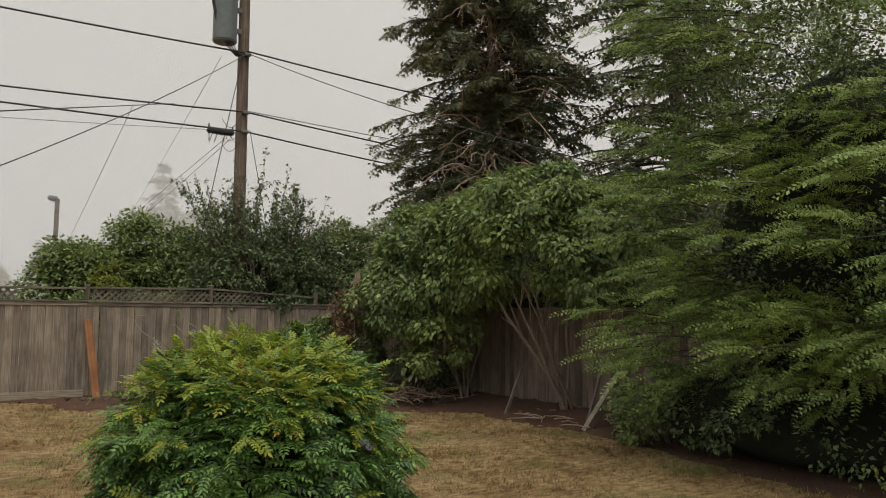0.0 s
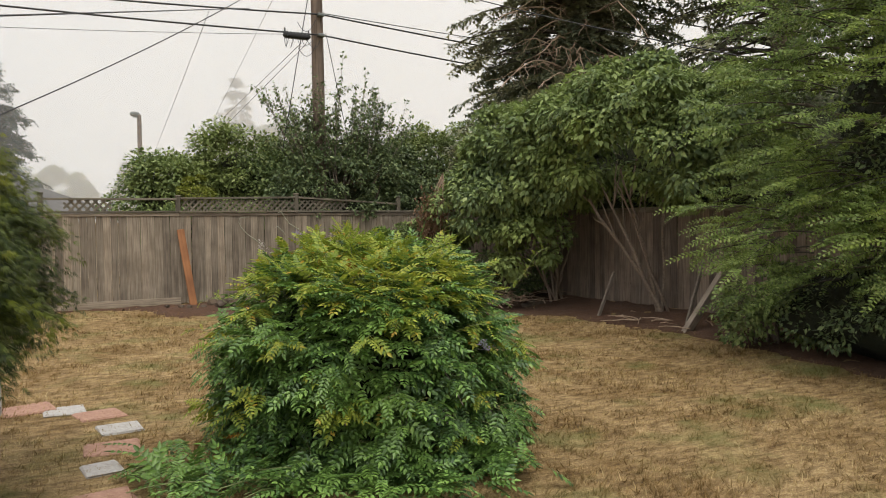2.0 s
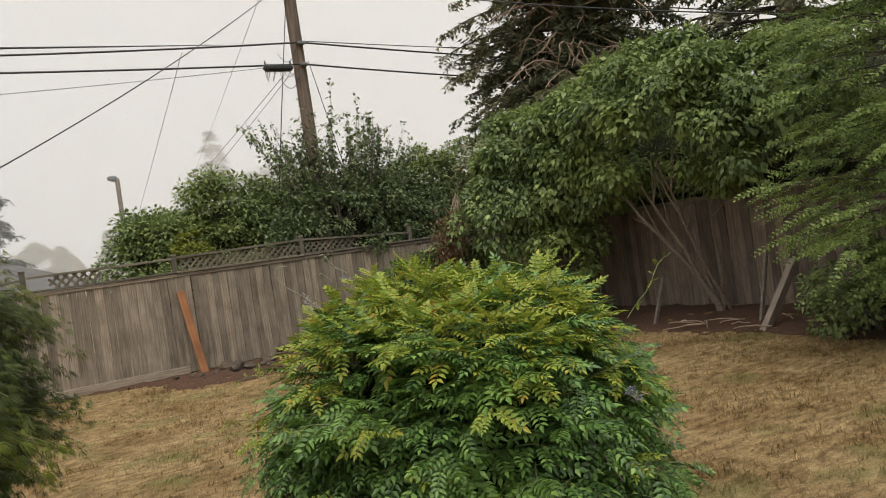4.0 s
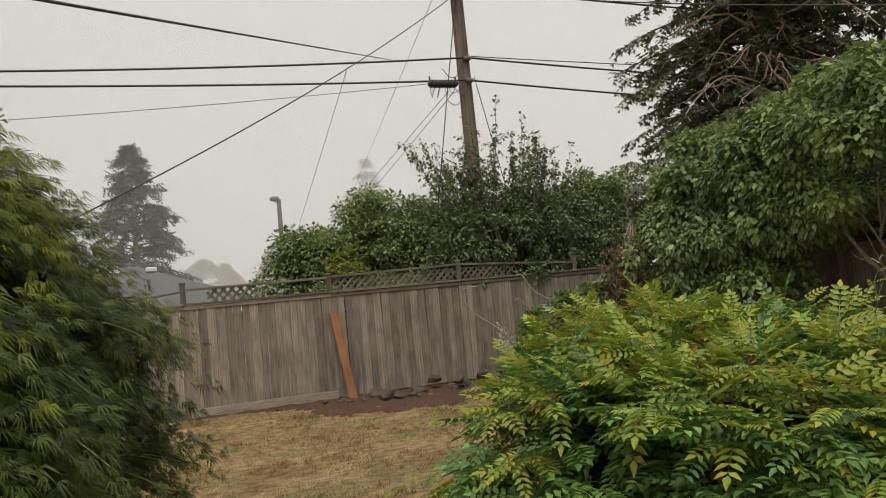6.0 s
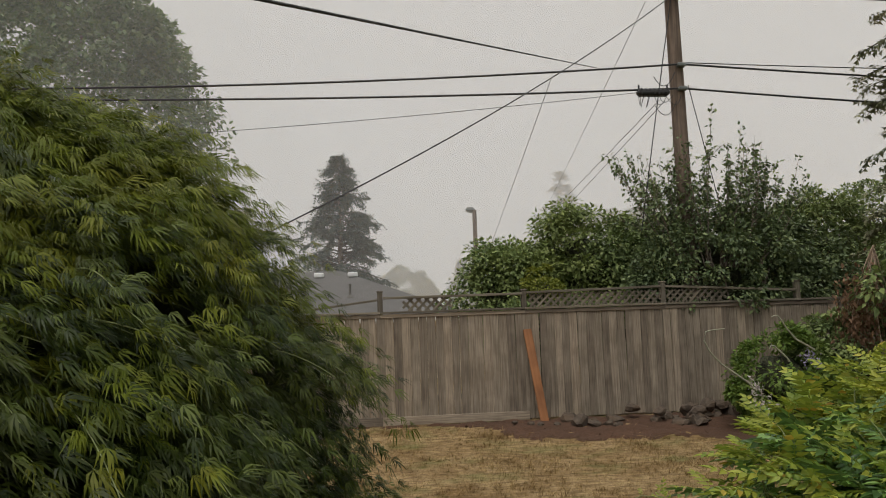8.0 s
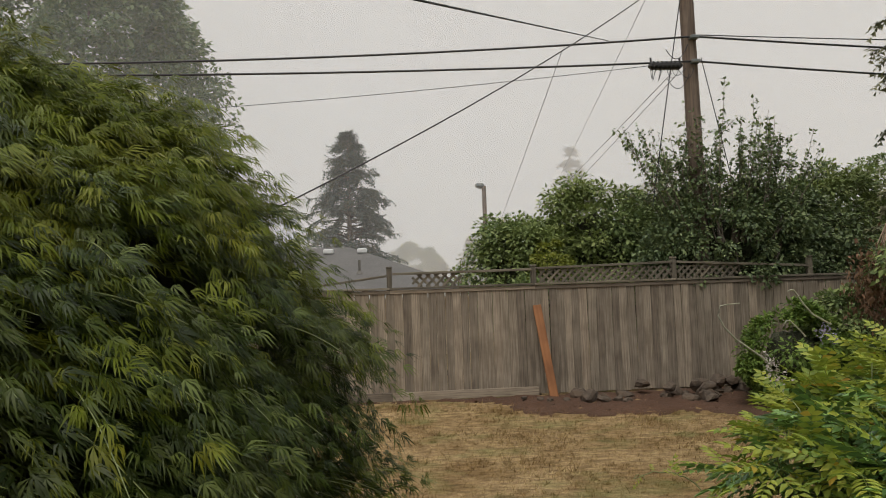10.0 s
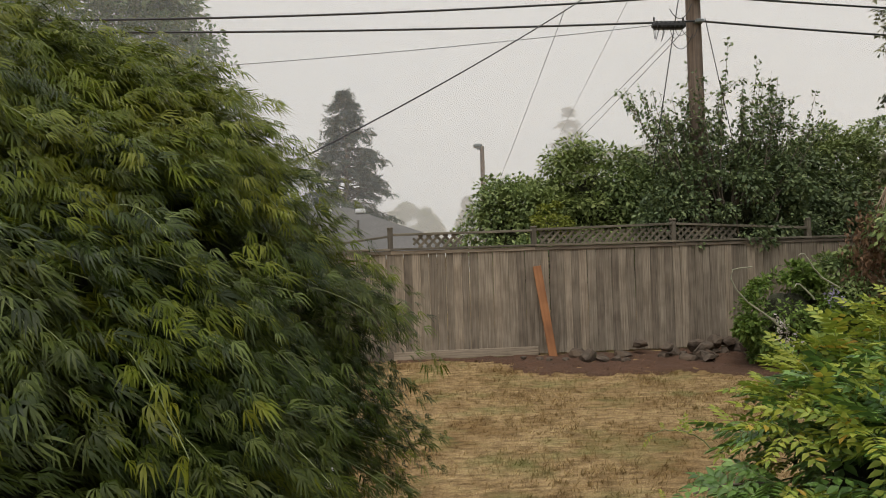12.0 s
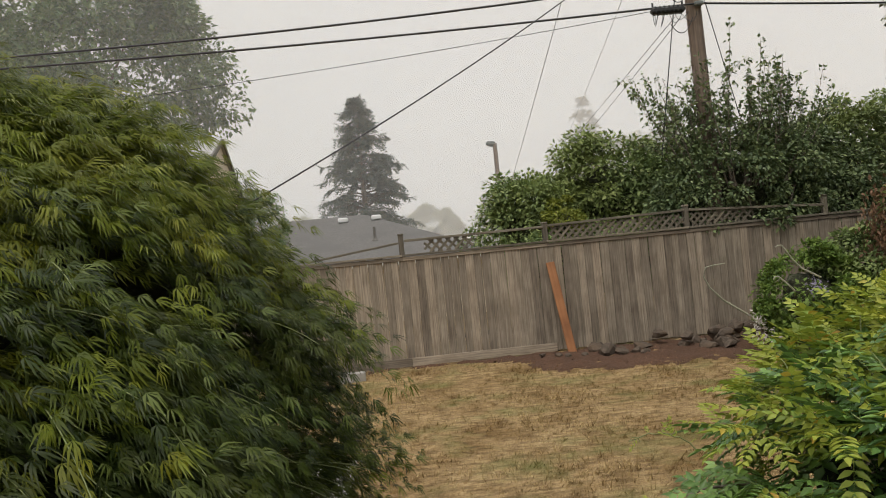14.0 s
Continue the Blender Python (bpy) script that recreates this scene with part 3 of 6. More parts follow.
def build_back_fence():
    f = thing("wooden_fence", "weathered grey cedar board fence with a lattice top", "fence", (0, 0, 0))
    top = 1.97
    meshes = [picket_mesh("picket", w, h, M_FENCE) for w, h in ((0.128, 1.80), (0.136, 1.80), (0.140, 1.79), (0.122, 1.80), (0.146, 1.80))]
    x, i = -8.4, 0
    rr = random.Random(5)
    while x < 8.6:
        k = rr.randrange(len(meshes))
        w = (0.128, 0.136, 0.140, 0.122, 0.146)[k]
        p = part_mesh("picket", meshes[k], f)
        p.location = (x + w / 2, FENCE_Y - 0.03 + rr.uniform(-0.004, 0.004), 0.15 + rr.uniform(-0.012, 0.004))
        p.rotation_euler = (rr.uniform(-0.004, 0.004), rr.uniform(-0.005, 0.005), rr.uniform(-0.03, 0.03))
        x += w + rr.uniform(0.001, 0.005)
    for x0, x1 in zip(POSTS[:-1], POSTS[1:]):
        rail("cap_rail", (x0, FENCE_Y - 0.03, top), (x1 - 0.003, FENCE_Y - 0.03, top), 0.035, 0.11, M_RAIL, f)
        rail("trim_board", (x0, FENCE_Y - 0.052, top - 0.055), (x1 - 0.003, FENCE_Y - 0.052, top - 0.055), 0.06, 0.018, M_FENCE, f)
        rail("back_rail", (x0, FENCE_Y + 0.02, 0.55), (x1, FENCE_Y + 0.02, 0.55), 0.085, 0.035, M_RAIL, f)
        if x0 < 1.0:
            rail("kick_board", (x0, FENCE_Y - 0.055, 0.20), (x1 - 0.003, FENCE_Y - 0.055, 0.20), 0.14, 0.025, M_FENCE, f)
    tops = {-1.0: 2.31, 1.43: 2.27, 3.87: 2.33}
    for x in POSTS:
        post_with_cap(f, x, FENCE_Y + 0.045, 0.0, tops.get(x, 2.28), M_RAIL)
    # top rail over the lattice, sagging, broken down at one end
    zt = 2.235
    rail("lattice_rail", (-0.95, FENCE_Y, zt - 0.02), (1.39, FENCE_Y, zt - 0.015), 0.04, 0.07, M_RAIL, f)
    rail("lattice_rail", (1.47, FENCE_Y, zt), (3.83, FENCE_Y, zt + 0.035), 0.04, 0.07, M_RAIL, f)
    rail("lattice_rail", (3.91, FENCE_Y, zt + 0.035), (6.27, FENCE_Y, zt - 0.10), 0.04, 0.07, M_RAIL, f)
    rail("lattice_rail", (-1.05, FENCE_Y, zt - 0.05), (-2.55, FENCE_Y - 0.02, 2.01), 0.035, 0.06, M_RAIL, f, "fallen grey lattice rail sloping down to the cap")
    # lattice slats
    def lattice(x0, x1, z0, z1, step, xin0, xin1):
        h = z1 - z0
        x = x0 - h
        while x < x1:
            for lean, off in ((1, 0.0), (-1, 0.012)):
                a, b = (x, x + h) if lean > 0 else (x + h, x)
                za, zb = z0, z1
                lo, hi = min(a, b), max(a, b)
                c0, c1 = max(lo, xin0), min(hi, xin1)
                if c1 - c0 > 0.05:
                    s = (zb - za) / (b - a)
                    rail("lattice_slat", (c0, FENCE_Y + off, za + s * (c0 - a)), (c1, FENCE_Y + off, za + s * (c1 - a)), 0.042, 0.009, M_RAIL, f)
            x += step
    lattice(1.5, 3.83, 1.99, 2.21, 0.125, 1.50, 3.82)
    lattice(3.92, 4.9, 1.99, 2.21, 0.125, 3.92, 5.0)
    lattice(-0.60, 0.25, 1.99, 2.20, 0.14, -0.62, 0.20)


build_back_fence()


def build_side_fence():
    f = thing("wooden_fence", "dark weathered cedar board fence in the shade of the trees", "fence")
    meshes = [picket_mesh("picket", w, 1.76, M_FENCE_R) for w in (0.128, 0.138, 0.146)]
    rr = random.Random(9)
    y = -3.0
    while y < 12.3:
        k = rr.randrange(3)
        w = (0.128, 0.138, 0.146)[k]
        p = part_mesh("picket", meshes[k], f)
        p.location = (8.70 + rr.uniform(-0.004, 0.004), y + w / 2, 0.10 + rr.uniform(-0.015, 0.005))
        p.rotation_euler = (rr.uniform(-0.006, 0.006), rr.uniform(-0.004, 0.004), math.pi / 2 + rr.uniform(-0.03, 0.03))
        y += w + rr.uniform(0.003, 0.010)
    ys = [-3.0, -0.56, 1.88, 4.32, 6.76, 9.2, 11.64]
    for y0, y1 in zip(ys[:-1], ys[1:]):
        rail("cap_rail", (8.70, y0, 1.875), (8.70, y1 - 0.003, 1.875), 0.10, 0.03, M_RAIL, f)
        rail("back_rail", (8.74, y0, 0.5), (8.74, y1, 0.5), 0.035, 0.085, M_RAIL, f)
    for y in ys:
        post_with_cap(f, 8.77, y, 0.0, 1.85, M_RAIL)


build_side_fence()


# ---- pole and wires ----
POLE = (4.69, 13.11)


def build_pole():
    t = thing("utility_pole", "brown wooden utility pole with a grey transformer", "utility pole", (POLE[0], POLE[1], 0))
    me = tubes("shaft", [(curve_pts((0, 0, 0), (-0.05, 0, 11.5), n=14), 0.155, 0.115)], M_POLE, 14)
    part_mesh("shaft", me, t)
    bm = bmesh.new()
    for z0, z1, r in ((7.98, 9.0, 0.27), (9.0, 9.05, 0.285), (7.95, 7.99, 0.255)):
        bmesh.ops.create_cone(bm, cap_ends=True, segments=28, radius1=r, radius2=r, depth=z1 - z0, matrix=Matrix.Translation((-0.53, -0.12, (z0 + z1) / 2)))
    can = part("transformer", bm, M_CAN, t, "grey steel transformer can")
    part("bracket", box_bm(0.22, 0.06, 0.12, 0.01, (-0.2, -0.06, 8.3)), M_CAN, can)
    part("bracket", box_bm(0.22, 0.06, 0.12, 0.01, (-0.2, -0.06, 8.8)), M_CAN, can)
    rr = np.random.default_rng(3)
    for k in range(6):
        a = (-0.75 + 0.06 * k, -0.25, 8.05)
        b = (-0.25 + 0.03 * k, -0.15, 7.66 + 0.03 * k)
        side = -0.35 if k < 3 else 0.1
        part_mesh("jumper_wire", tubes("jumper_wire", [(curve_pts(a if k > 2 else (-0.92 + 0.02 * k, -0.2, 9.3), b, (side * 0.4, -0.05, -0.22), 12), 0.012, 0.012)], M_CABLE, 5), t)
    for z in (6.38, 5.93, 7.75):
        part("bolt_clamp", box_bm(0.16, 0.14, 0.07, 0.015, (0.0, -0.17, z)), M_CAN, t)
    # conduit stubs and little coils by the clamps
    for z in (5.6, 6.15):
        part_mesh("service_loop", tubes("service_loop", [(curve_pts((-0.55, -0.2, z), (-0.12, -0.16, z + 0.1), (0, 0, -0.22), 10), 0.008, 0.008)], M_CABLE, 5), t)


build_pole()


def wire(name, a, b, sag, r, label, category="cable", n=28):
    me = tubes(name, [(curve_pts(a, b, (0, 0, -sag), n), r, r)], M_CABLE, 6)
    return tagged(new(name, me), label, category, "overhead cables")


def build_wires():
    px, py = POLE[0], POLE[1] - 0.16
    long_label = "thick black overhead communication cable strung from the pole"
    wire("overhead_cable", (px, py, 6.40), (-28, py - 0.6, 7.0), 0.75, 0.019, long_label)
    wire("overhead_cable", (px, py, 6.40), (34, py + 0.6, 6.3), 0.45, 0.019, long_label)
    wire("overhead_cable", (px, py, 5.94), (-28, py - 0.6, 6.7), 0.52, 0.019, long_label)
    wire("overhead_cable", (px, py, 5.94), (34, py + 0.6, 5.8), 0.55, 0.019, long_label)
    thin = "thin black overhead service wire running to the pole"
    wire("service_wire", (px - 0.5, py, 5.9), (-24, py + 4, 6.1), 0.55, 0.006, thin)
    wire("service_wire", (px, py, 6.43), (30, py + 0.6, 6.7), 0.25, 0.010, thin)
    wire("service_wire", (px, py, 7.80), (-26, py - 1, 8.6), 0.55, 0.020, thin)
    wire("service_wire", (px, py, 7.84), (34, py + 0.5, 8.2), 0.40, 0.020, thin)
    wire("service_wire", (px, py, 7.80), (7.8, 1.3, 3.1), 0.25, 0.010, thin)
    wire("service_wire", (px, py, 7.78), (-3.4, 6.2, 1.95), 0.25, 0.009, thin)
    wire("service_wire", (px - 1.6, py, 6.33), (-3.15, -0.7, 2.05), 0.0, 0.008, thin)
    wire("service_wire", (px - 0.6, py, 7.60), (9.1, 48.0, 6.6), 0.1, 0.006, thin)
    wire("service_wire", (px - 0.45, py, 5.72), (6.7, 48.0, 5.0), 0.1, 0.006, thin)
    wire("service_wire", (px - 0.35, py, 5.70), (7.5, 49.0, 5.0), 0.15, 0.006, thin)
    wire("service_wire", (px - 2.45, py, 6.17), (3.5, 34.6, 2.9), 0.05, 0.006, thin)
    wire("guy_wire", (px - 0.1, py, 7.7), (px - 0.95, py - 0.05, 3.3), -0.03, 0.010, "twisted dark cable hanging down beside the pole")
    wire("guy_wire", (px + 0.12, py, 6.0), (px + 0.75, py + 0.3, 3.6), 0.0, 0.008, "thin dark wire running down from the pole")
    # splice case hanging in the lower cable
    t = thing("splice_case", "black ribbed cable splice case hanging by the pole", "splice case", (4.13, 12.95, 5.86))
    bm = box_bm(0.62, 0.17, 0.13, 0.045)
    part("case_body", bm, M_CABLE, t)
    for k in range(7):
        part("rib", box_bm(0.018, 0.176, 0.138, 0.02, (-0.24 + 0.08 * k, 0, 0)), M_CABLE, t)
    for s in (-1, 1):
        part("hanger", box_bm(0.03, 0.03, 0.10, 0.005, (0.27 * s, 0, 0.1)), M_CABLE, t)
    rr = np.random.default_rng(11)
    for k in range(6):
        a = (-0.3 + 0.1 * k, -0.05, -0.06)
        b = (-0.1 + 0.1 * k + rr.uniform(-0.2, 0.2), -0.03, -0.06)
        part_mesh("loop_wire", tubes("loop_wire", [(curve_pts(a, b, (rr.uniform(-0.1, 0.1), 0, -rr.uniform(0.12, 0.24)), 12), 0.006, 0.006)], M_CABLE, 4), t)


build_wires()


# ---- far things ----
def build_grey_house():
    h = thing("house", "low neighbouring house with a grey shingle hip roof", "house", (-4.0, 27.0, -0.42))
    part("wall", box_bm(11.0, 9.0, 2.45, 0.02, (0, 0, 1.2)), M_SIDING, h)
    bm = bmesh.new()
    e, r = 2.32, 4.10
    hx, hy = 6.0, 5.0
    low = [bm.verts.new(p) for p in ((-hx, -hy, e), (hx, -hy, e), (hx, hy, e), (-hx, hy, e))]
    ra, rb = bm.verts.new((-hx + 5, -0.3, r)), bm.verts.new((hx - 4.2, -0.3, r))
    bm.faces.new((low[0], low[1], rb, ra))
    bm.faces.new((low[1], low[2], rb))
    bm.faces.new((low[2], low[3], ra, rb))
    bm.faces.new((low[3], low[0], ra))
    bm.faces.new((low[3], low[2], low[1], low[0]))
    roof = part("roof", bm, M_SHINGLE, h)
    part("gutter", box_bm(12.1, 0.12, 0.13, 0.02, (0, -hy - 0.03, e - 0.03)), M_WHITE, h)
    for x, z in ((1.1, 3.86), (2.25, 3.86)):
        part("roof_vent", box_bm(0.34, 0.34, 0.16, 0.03, (x, -0.9, z + 0.06)), M_WHITE, roof)
    for x in (-0.9, 2.2):
        bm = bmesh.new()
        bmesh.ops.create_cone(bm, cap_ends=True, segments=10, radius1=0.045, radius2=0.045, depth=0.5, matrix=Matrix.Translation((x, -3.0, 3.25)))
        bmesh.ops.create_cone(bm, cap_ends=True, segments=10, radius1=0.13, radius2=0.05, depth=0.1, matrix=Matrix.Translation((x, -3.0, 3.10)))
        part("vent_pipe", bm, M_TRIM, roof)


build_grey_house()


def build_beige_house():
    h = thing("house", "beige sided neighbouring house with a pale gable roof", "house", (-5.4, 19.6, 0))
    bm = bmesh.new()
    prof = [(-3.4, 0), (2.3, 0), (2.3, 3.75), (0.0, 5.35), (-3.4, 3.75)]
    a = [bm.verts.new((0, y, z)) for y, z in prof]
    b = [bm.verts.new((-9, y, z)) for y, z in prof]
    bm.faces.new(a)
    bm.faces.new(b[::-1])
    for i in range(5):
        j = (i + 1) % 5
        bm.faces.new((a[i], b[i], b[j], a[j]))
    bmesh.ops.recalc_face_normals(bm, faces=bm.faces)
    part("wall", bm, M_SIDING, h)
    for z in (4.1, 4.5, 4.9, 3.7):
        w0, w1 = -3.4 * (5.35 - z) / 1.6, 2.3 * (5.35 - z) / 1.6
        part("siding_joint", box_bm(0.02, w1 - w0, 0.025, 0.0, (0.012, (w0 + w1) / 2, z)), M_TRIM, h)
    for y1, z1 in ((-3.9, 3.55), (2.75, 3.45)):
        bm = bmesh.new()
        for x in (0.06, -9.3):
            for (yy, zz) in ((0, 5.40), (y1, z1), (y1, z1 + 0.13), (0, 5.53)):
                bm.verts.new((x, yy, zz))
        bm.verts.ensure_lookup_table()
        v = bm.verts
        for q in ((0, 1, 2, 3), (7, 6, 5, 4), (0, 4, 5, 1), (1, 5, 6, 2), (2, 6, 7, 3), (3, 7, 4, 0)):
            bm.faces.new([v[k] for k in q])
        roof = part("roof", bm, M_ROOF_L, h)
        d = Vector((0, y1, z1 - 5.40))
        barge = box_bm(0.04, d.length, 0.11, 0.005, (0, d.length / 2, 0))
        ob = part("barge_board", barge, M_TRIM, roof)
        ob.matrix_basis = Matrix.Translation((0.085, 0, 5.45)) @ Euler((math.atan2(d.z, d.y), 0, 0)).to_matrix().to_4x4()


build_beige_house()


def build_street_lamp():
    t = thing("street_lamp", "grey wooden street lamp pole with a small lamp head", "street lamp", (3.82, 34.9, 0))
    part_mesh("pole", tubes("pole", [(curve_pts((0, 0, 0), (0, 0, 6.95), n=6), 0.12, 0.10)], M_POLE, 10), t)
    bm = box_bm(0.42, 0.22, 0.2, 0.06, (-0.2, 0, 6.98))
    part("lamp_head", bm, M_CAN, t)
    part("arm", box_bm(0.3, 0.06, 0.06, 0.01, (-0.12, 0, 6.84)), M_CAN, t)


build_street_lamp()


def conifer_crown(base, height, radius, z0, rng, whorls, per, sprig, spread=0.55, droop=0.35, gap=0.0, density=1.0, power=0.85, bare=None, hang=0.3):
    """Drooping boughs with hanging sprigs: leaf triangles, bough paths."""
    chunks, boughs = [], []
    for w in range(whorls):
        q = (w + rng.uniform(0, 0.8)) / whorls
        z = z0 + (height - z0) * q
        L0 = radius * min((1 - q) ** power, 2.6 * (1 - q)) + 0.08
        for k in range(per):
            if rng.random() < gap:
                continue
            a = rng.uniform(0, 2 * np.pi)
            L = L0 * rng.uniform(0.45, 1.15)
            if bare and z < bare[1] and math.cos(a - bare[0]) > 0.25:
                L *= 0.15
            tip = np.array([math.cos(a) * L, math.sin(a) * L, -droop * L + rng.uniform(-0.1, 0.25) * L])
            lift = rng.uniform(-1, 1) * 0.02 * height
            p = curve_pts((0, 0, 0), tip, (0, 0, 0.10 * L), 8) + np.array([base[0], base[1], base[2] + z + lift * (z < 0.93 * height)])
            boughs.append((p, 0.012 + 0.012 * L, 0.006))
            m = int((14 + 22 * L / sprig * 0.28) * density)
            t = rng.uniform(0.22, 1.0, m) ** 0.8
            idx = t * 7
            i0 = np.minimum(idx.astype(int), 6)
            pos = p[i0] + (p[i0 + 1] - p[i0]) * (idx - i0)[:, None]
            tang = unit(p[i0 + 1] - p[i0])
            side = unit(np.cross(tang, [0, 0, 1.0])) * rng.choice([-1, 1], m)[:, None]
            dirs = unit(tang * rng.uniform(0.3, 0.9, (m, 1)) + side * rng.uniform(0, spread * 1.6, (m, 1)) + np.array([0, 0, -hang]) * rng.uniform(-0.5, 1.6, (m, 1)))
            chunks.append((pos, dirs))
    pos = np.vstack([c[0] for c in chunks])
    dirs = np.vstack([c[1] for c in chunks])
    vs = []
    tv, tf = [], []
    for k in range(3):
        y = 0.02 + 0.30 * k
        for s in (1, -1):
            b = len(tv)
            tv.extend([(0, y, 0), (s * 0.20, y + 0.24, -0.05), (0, y + 0.20, 0.0)])
            tf.append((b, b + 1, b + 2))
    b = len(tv)
    tv.extend([(0.03, 0, 0), (-0.03, 0, 0), (0, 1.1, -0.1)])
    tf.append((b, b + 1, b + 2))
    v, f = scatter(tv, tf, pos, dirs, np.tile([0, 0, 1.0], (len(pos), 1)) + rng.normal(size=(len(pos), 3)) * 0.5, sprig * rng.uniform(0.6, 1.3, len(pos)))
    return v, f, boughs


def conifer(name, label, base, height, radius, z0, seed, whorls, per, sprig, trunk_r, needle=M_NEEDLE, **kw):
    rng = np.random.default_rng(seed)
    t = thing(name, label, "conifer", (0, 0, 0))
    v, f, boughs = conifer_crown(base, height, radius, z0, rng, whorls, per, sprig, **kw)
    part_mesh("crown", mesh_from("crown", v, f, needle), t)
    trunk = [(curve_pts((base[0], base[1], base[2]), (base[0], base[1], base[2] + height * 0.98), n=12), trunk_r, 0.02)]
    part_mesh("trunk", tubes("trunk", trunk, M_BARK, 12), t)
    part_mesh("bough_layer", tubes("bough_layer", boughs, M_BOUGH, 5), t)
    return t


conifer("conifer", "tall dense conifer standing hazy beyond the grey roof", (-3.0, 48.0, 0), 12.6, 4.4, 1.0, 21, 60, 13, 0.46, 0.3, droop=0.10, density=0.8, power=0.70, gap=0.45, hang=0.7, needle=M_FARNEEDLE)
conifer("conifer", "slender distant conifer almost lost in the smoke", (28.1, 112.2, 0), 24.2, 6.2, 4.0, 22, 30, 7, 1.1, 0.4, droop=0.05, power=0.8, gap=0.35, density=0.6)
conifer("conifer", "faint distant conifer almost lost in the smoke", (14.0, 125.0, 0), 12.0, 4.0, 2.0, 23, 34, 9, 0.8, 0.3, droop=0.2, power=1.0, density=0.7)


def leafy_tree(name, label, centre, radii, n, size, seed, trunk_base, trunk_r, material, clumps=70, clump_r=0.5, form="simple", bark=M_BARK, amount=0.25, low=-0.7, category="tree", limbs=7, core=0.0, inner=0.6, droop=0.4):
    rng = np.random.default_rng(seed)
    t = thing(name, label, category, (0, 0, 0))
    pos, out, nrm = crown_leaves(n, centre, radii, rng, clumps, clump_r, low, seed, amount, droop, inner)
    part_mesh("crown", leaf_mesh("crown", pos, out, nrm, size, material, rng, form), t)
    c, b = np.array(centre, float), np.array(trunk_base, float)
    fork = b + (c - b) * 0.45
    paths = [(curve_pts(b, fork, n=6), trunk_r, trunk_r * 0.7)]
    for k in range(limbs):
        d = noise_dirs(1, rng)[0]
        d[2] = abs(d[2]) * 0.8
        paths.append((curve_pts(fork, c + d * np.array(radii) * 0.8, (0, 0, 0.1), 7, 0.02 * max(radii), rng), trunk_r * 0.5, trunk_r * 0.08))
    part_mesh("trunk", tubes("trunk", paths, bark, 6), t)
    if core:
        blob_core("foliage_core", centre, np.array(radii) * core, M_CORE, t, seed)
    return t


# broadleaf trees in the haze
leafy_tree("tree", "tall broadleaf tree with an airy crown in the smoke", (-19.6, 44.0, 15.0), (8.0, 6.0, 6.6), 42000, 0.40, 31, (-19.6, 44, 0), 0.4, M_FARLEAF, 300, 1.7, amount=0.22, inner=0.98)
leafy_tree("tree", "tall broadleaf tree with an airy crown in the smoke", (-27.0, 46.0, 15.0), (6.5, 6.0, 7.0), 24000, 0.44, 37, (-27, 46, 0), 0.4, M_FARLEAF, 70, 1.7, amount=0.3)
leafy_tree("tree", "pale round broadleaf tree far off in the smoke", (3.0, 90.0, 4.5), (3.7, 3, 3.2), 18000, 0.32, 32, (3.0, 90, 0), 0.25, M_YELLOWGREEN, 130, 0.7, amount=0.1)
leafy_tree("tree", "rounded distant tree fading into the smoke", (30.0, 92.0, 10.2), (5.0, 5, 4.5), 12000, 0.42, 33, (31, 92, 0), 0.4, M_FARLEAF, 40, 1.6)
leafy_tree("tree", "low distant tree fading into the smoke", (-17.5, 90.0, 3.5), (8.0, 5, 4.0), 16000, 0.6, 34, (-17.5, 90, 0), 0.4, M_FARLEAF, 40, 1.6)
leafy_tree("tree", "small leafy tree beside the beige house", (-4.75, 21.6, 3.1), (0.5, 0.45, 0.95), 3400, 0.09, 35, (-4.75, 21.6, 0), 0.05, M_FARLEAF, 34, 0.3, inner=0.9)


# ---- hedge and shrubs behind the back fence ----
def shrub(name, label, centre, radii, n, size, seed, material, clumps=60, clump_r=0.35, core=0.45, form="simple", amount=0.15, low=-0.9, droop=0.5, stems=5, inner=0.7, cam_side=(0.0, -1.0, 0.0)):
    rng = np.random.default_rng(seed)
    t = thing(name, label, "shrub", (0, 0, 0))
    pos, out, nrm = crown_leaves(n, centre, radii, rng, clumps, clump_r, low, seed, amount, droop, inner, cam_side)
    gz = 0.02
    ok = pos[:, 2] > gz
    part_mesh("crown", leaf_mesh("crown", pos[ok], out[ok], nrm[ok], size, material, rng, form), t)
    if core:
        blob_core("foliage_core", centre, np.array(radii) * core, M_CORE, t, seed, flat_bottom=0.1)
    c = np.array(centre, float)
    paths = []
    for k in range(stems):
        a = rng.uniform(0, 6.28)
        b = np.array([c[0] + 0.15 * math.cos(a), c[1] + 0.15 * math.sin(a), 0.0])
        d = noise_dirs(1, rng)[0]
        d[2] = abs(d[2])
        paths.append((curve_pts(b, c + d * np.array(radii) * 0.8, (0, 0, 0.15), 7, 0.02, rng), 0.03, 0.006))
    part_mesh("stem_tangle", tubes("stem_tangle", paths, M_BARK, 5), t)
    return t


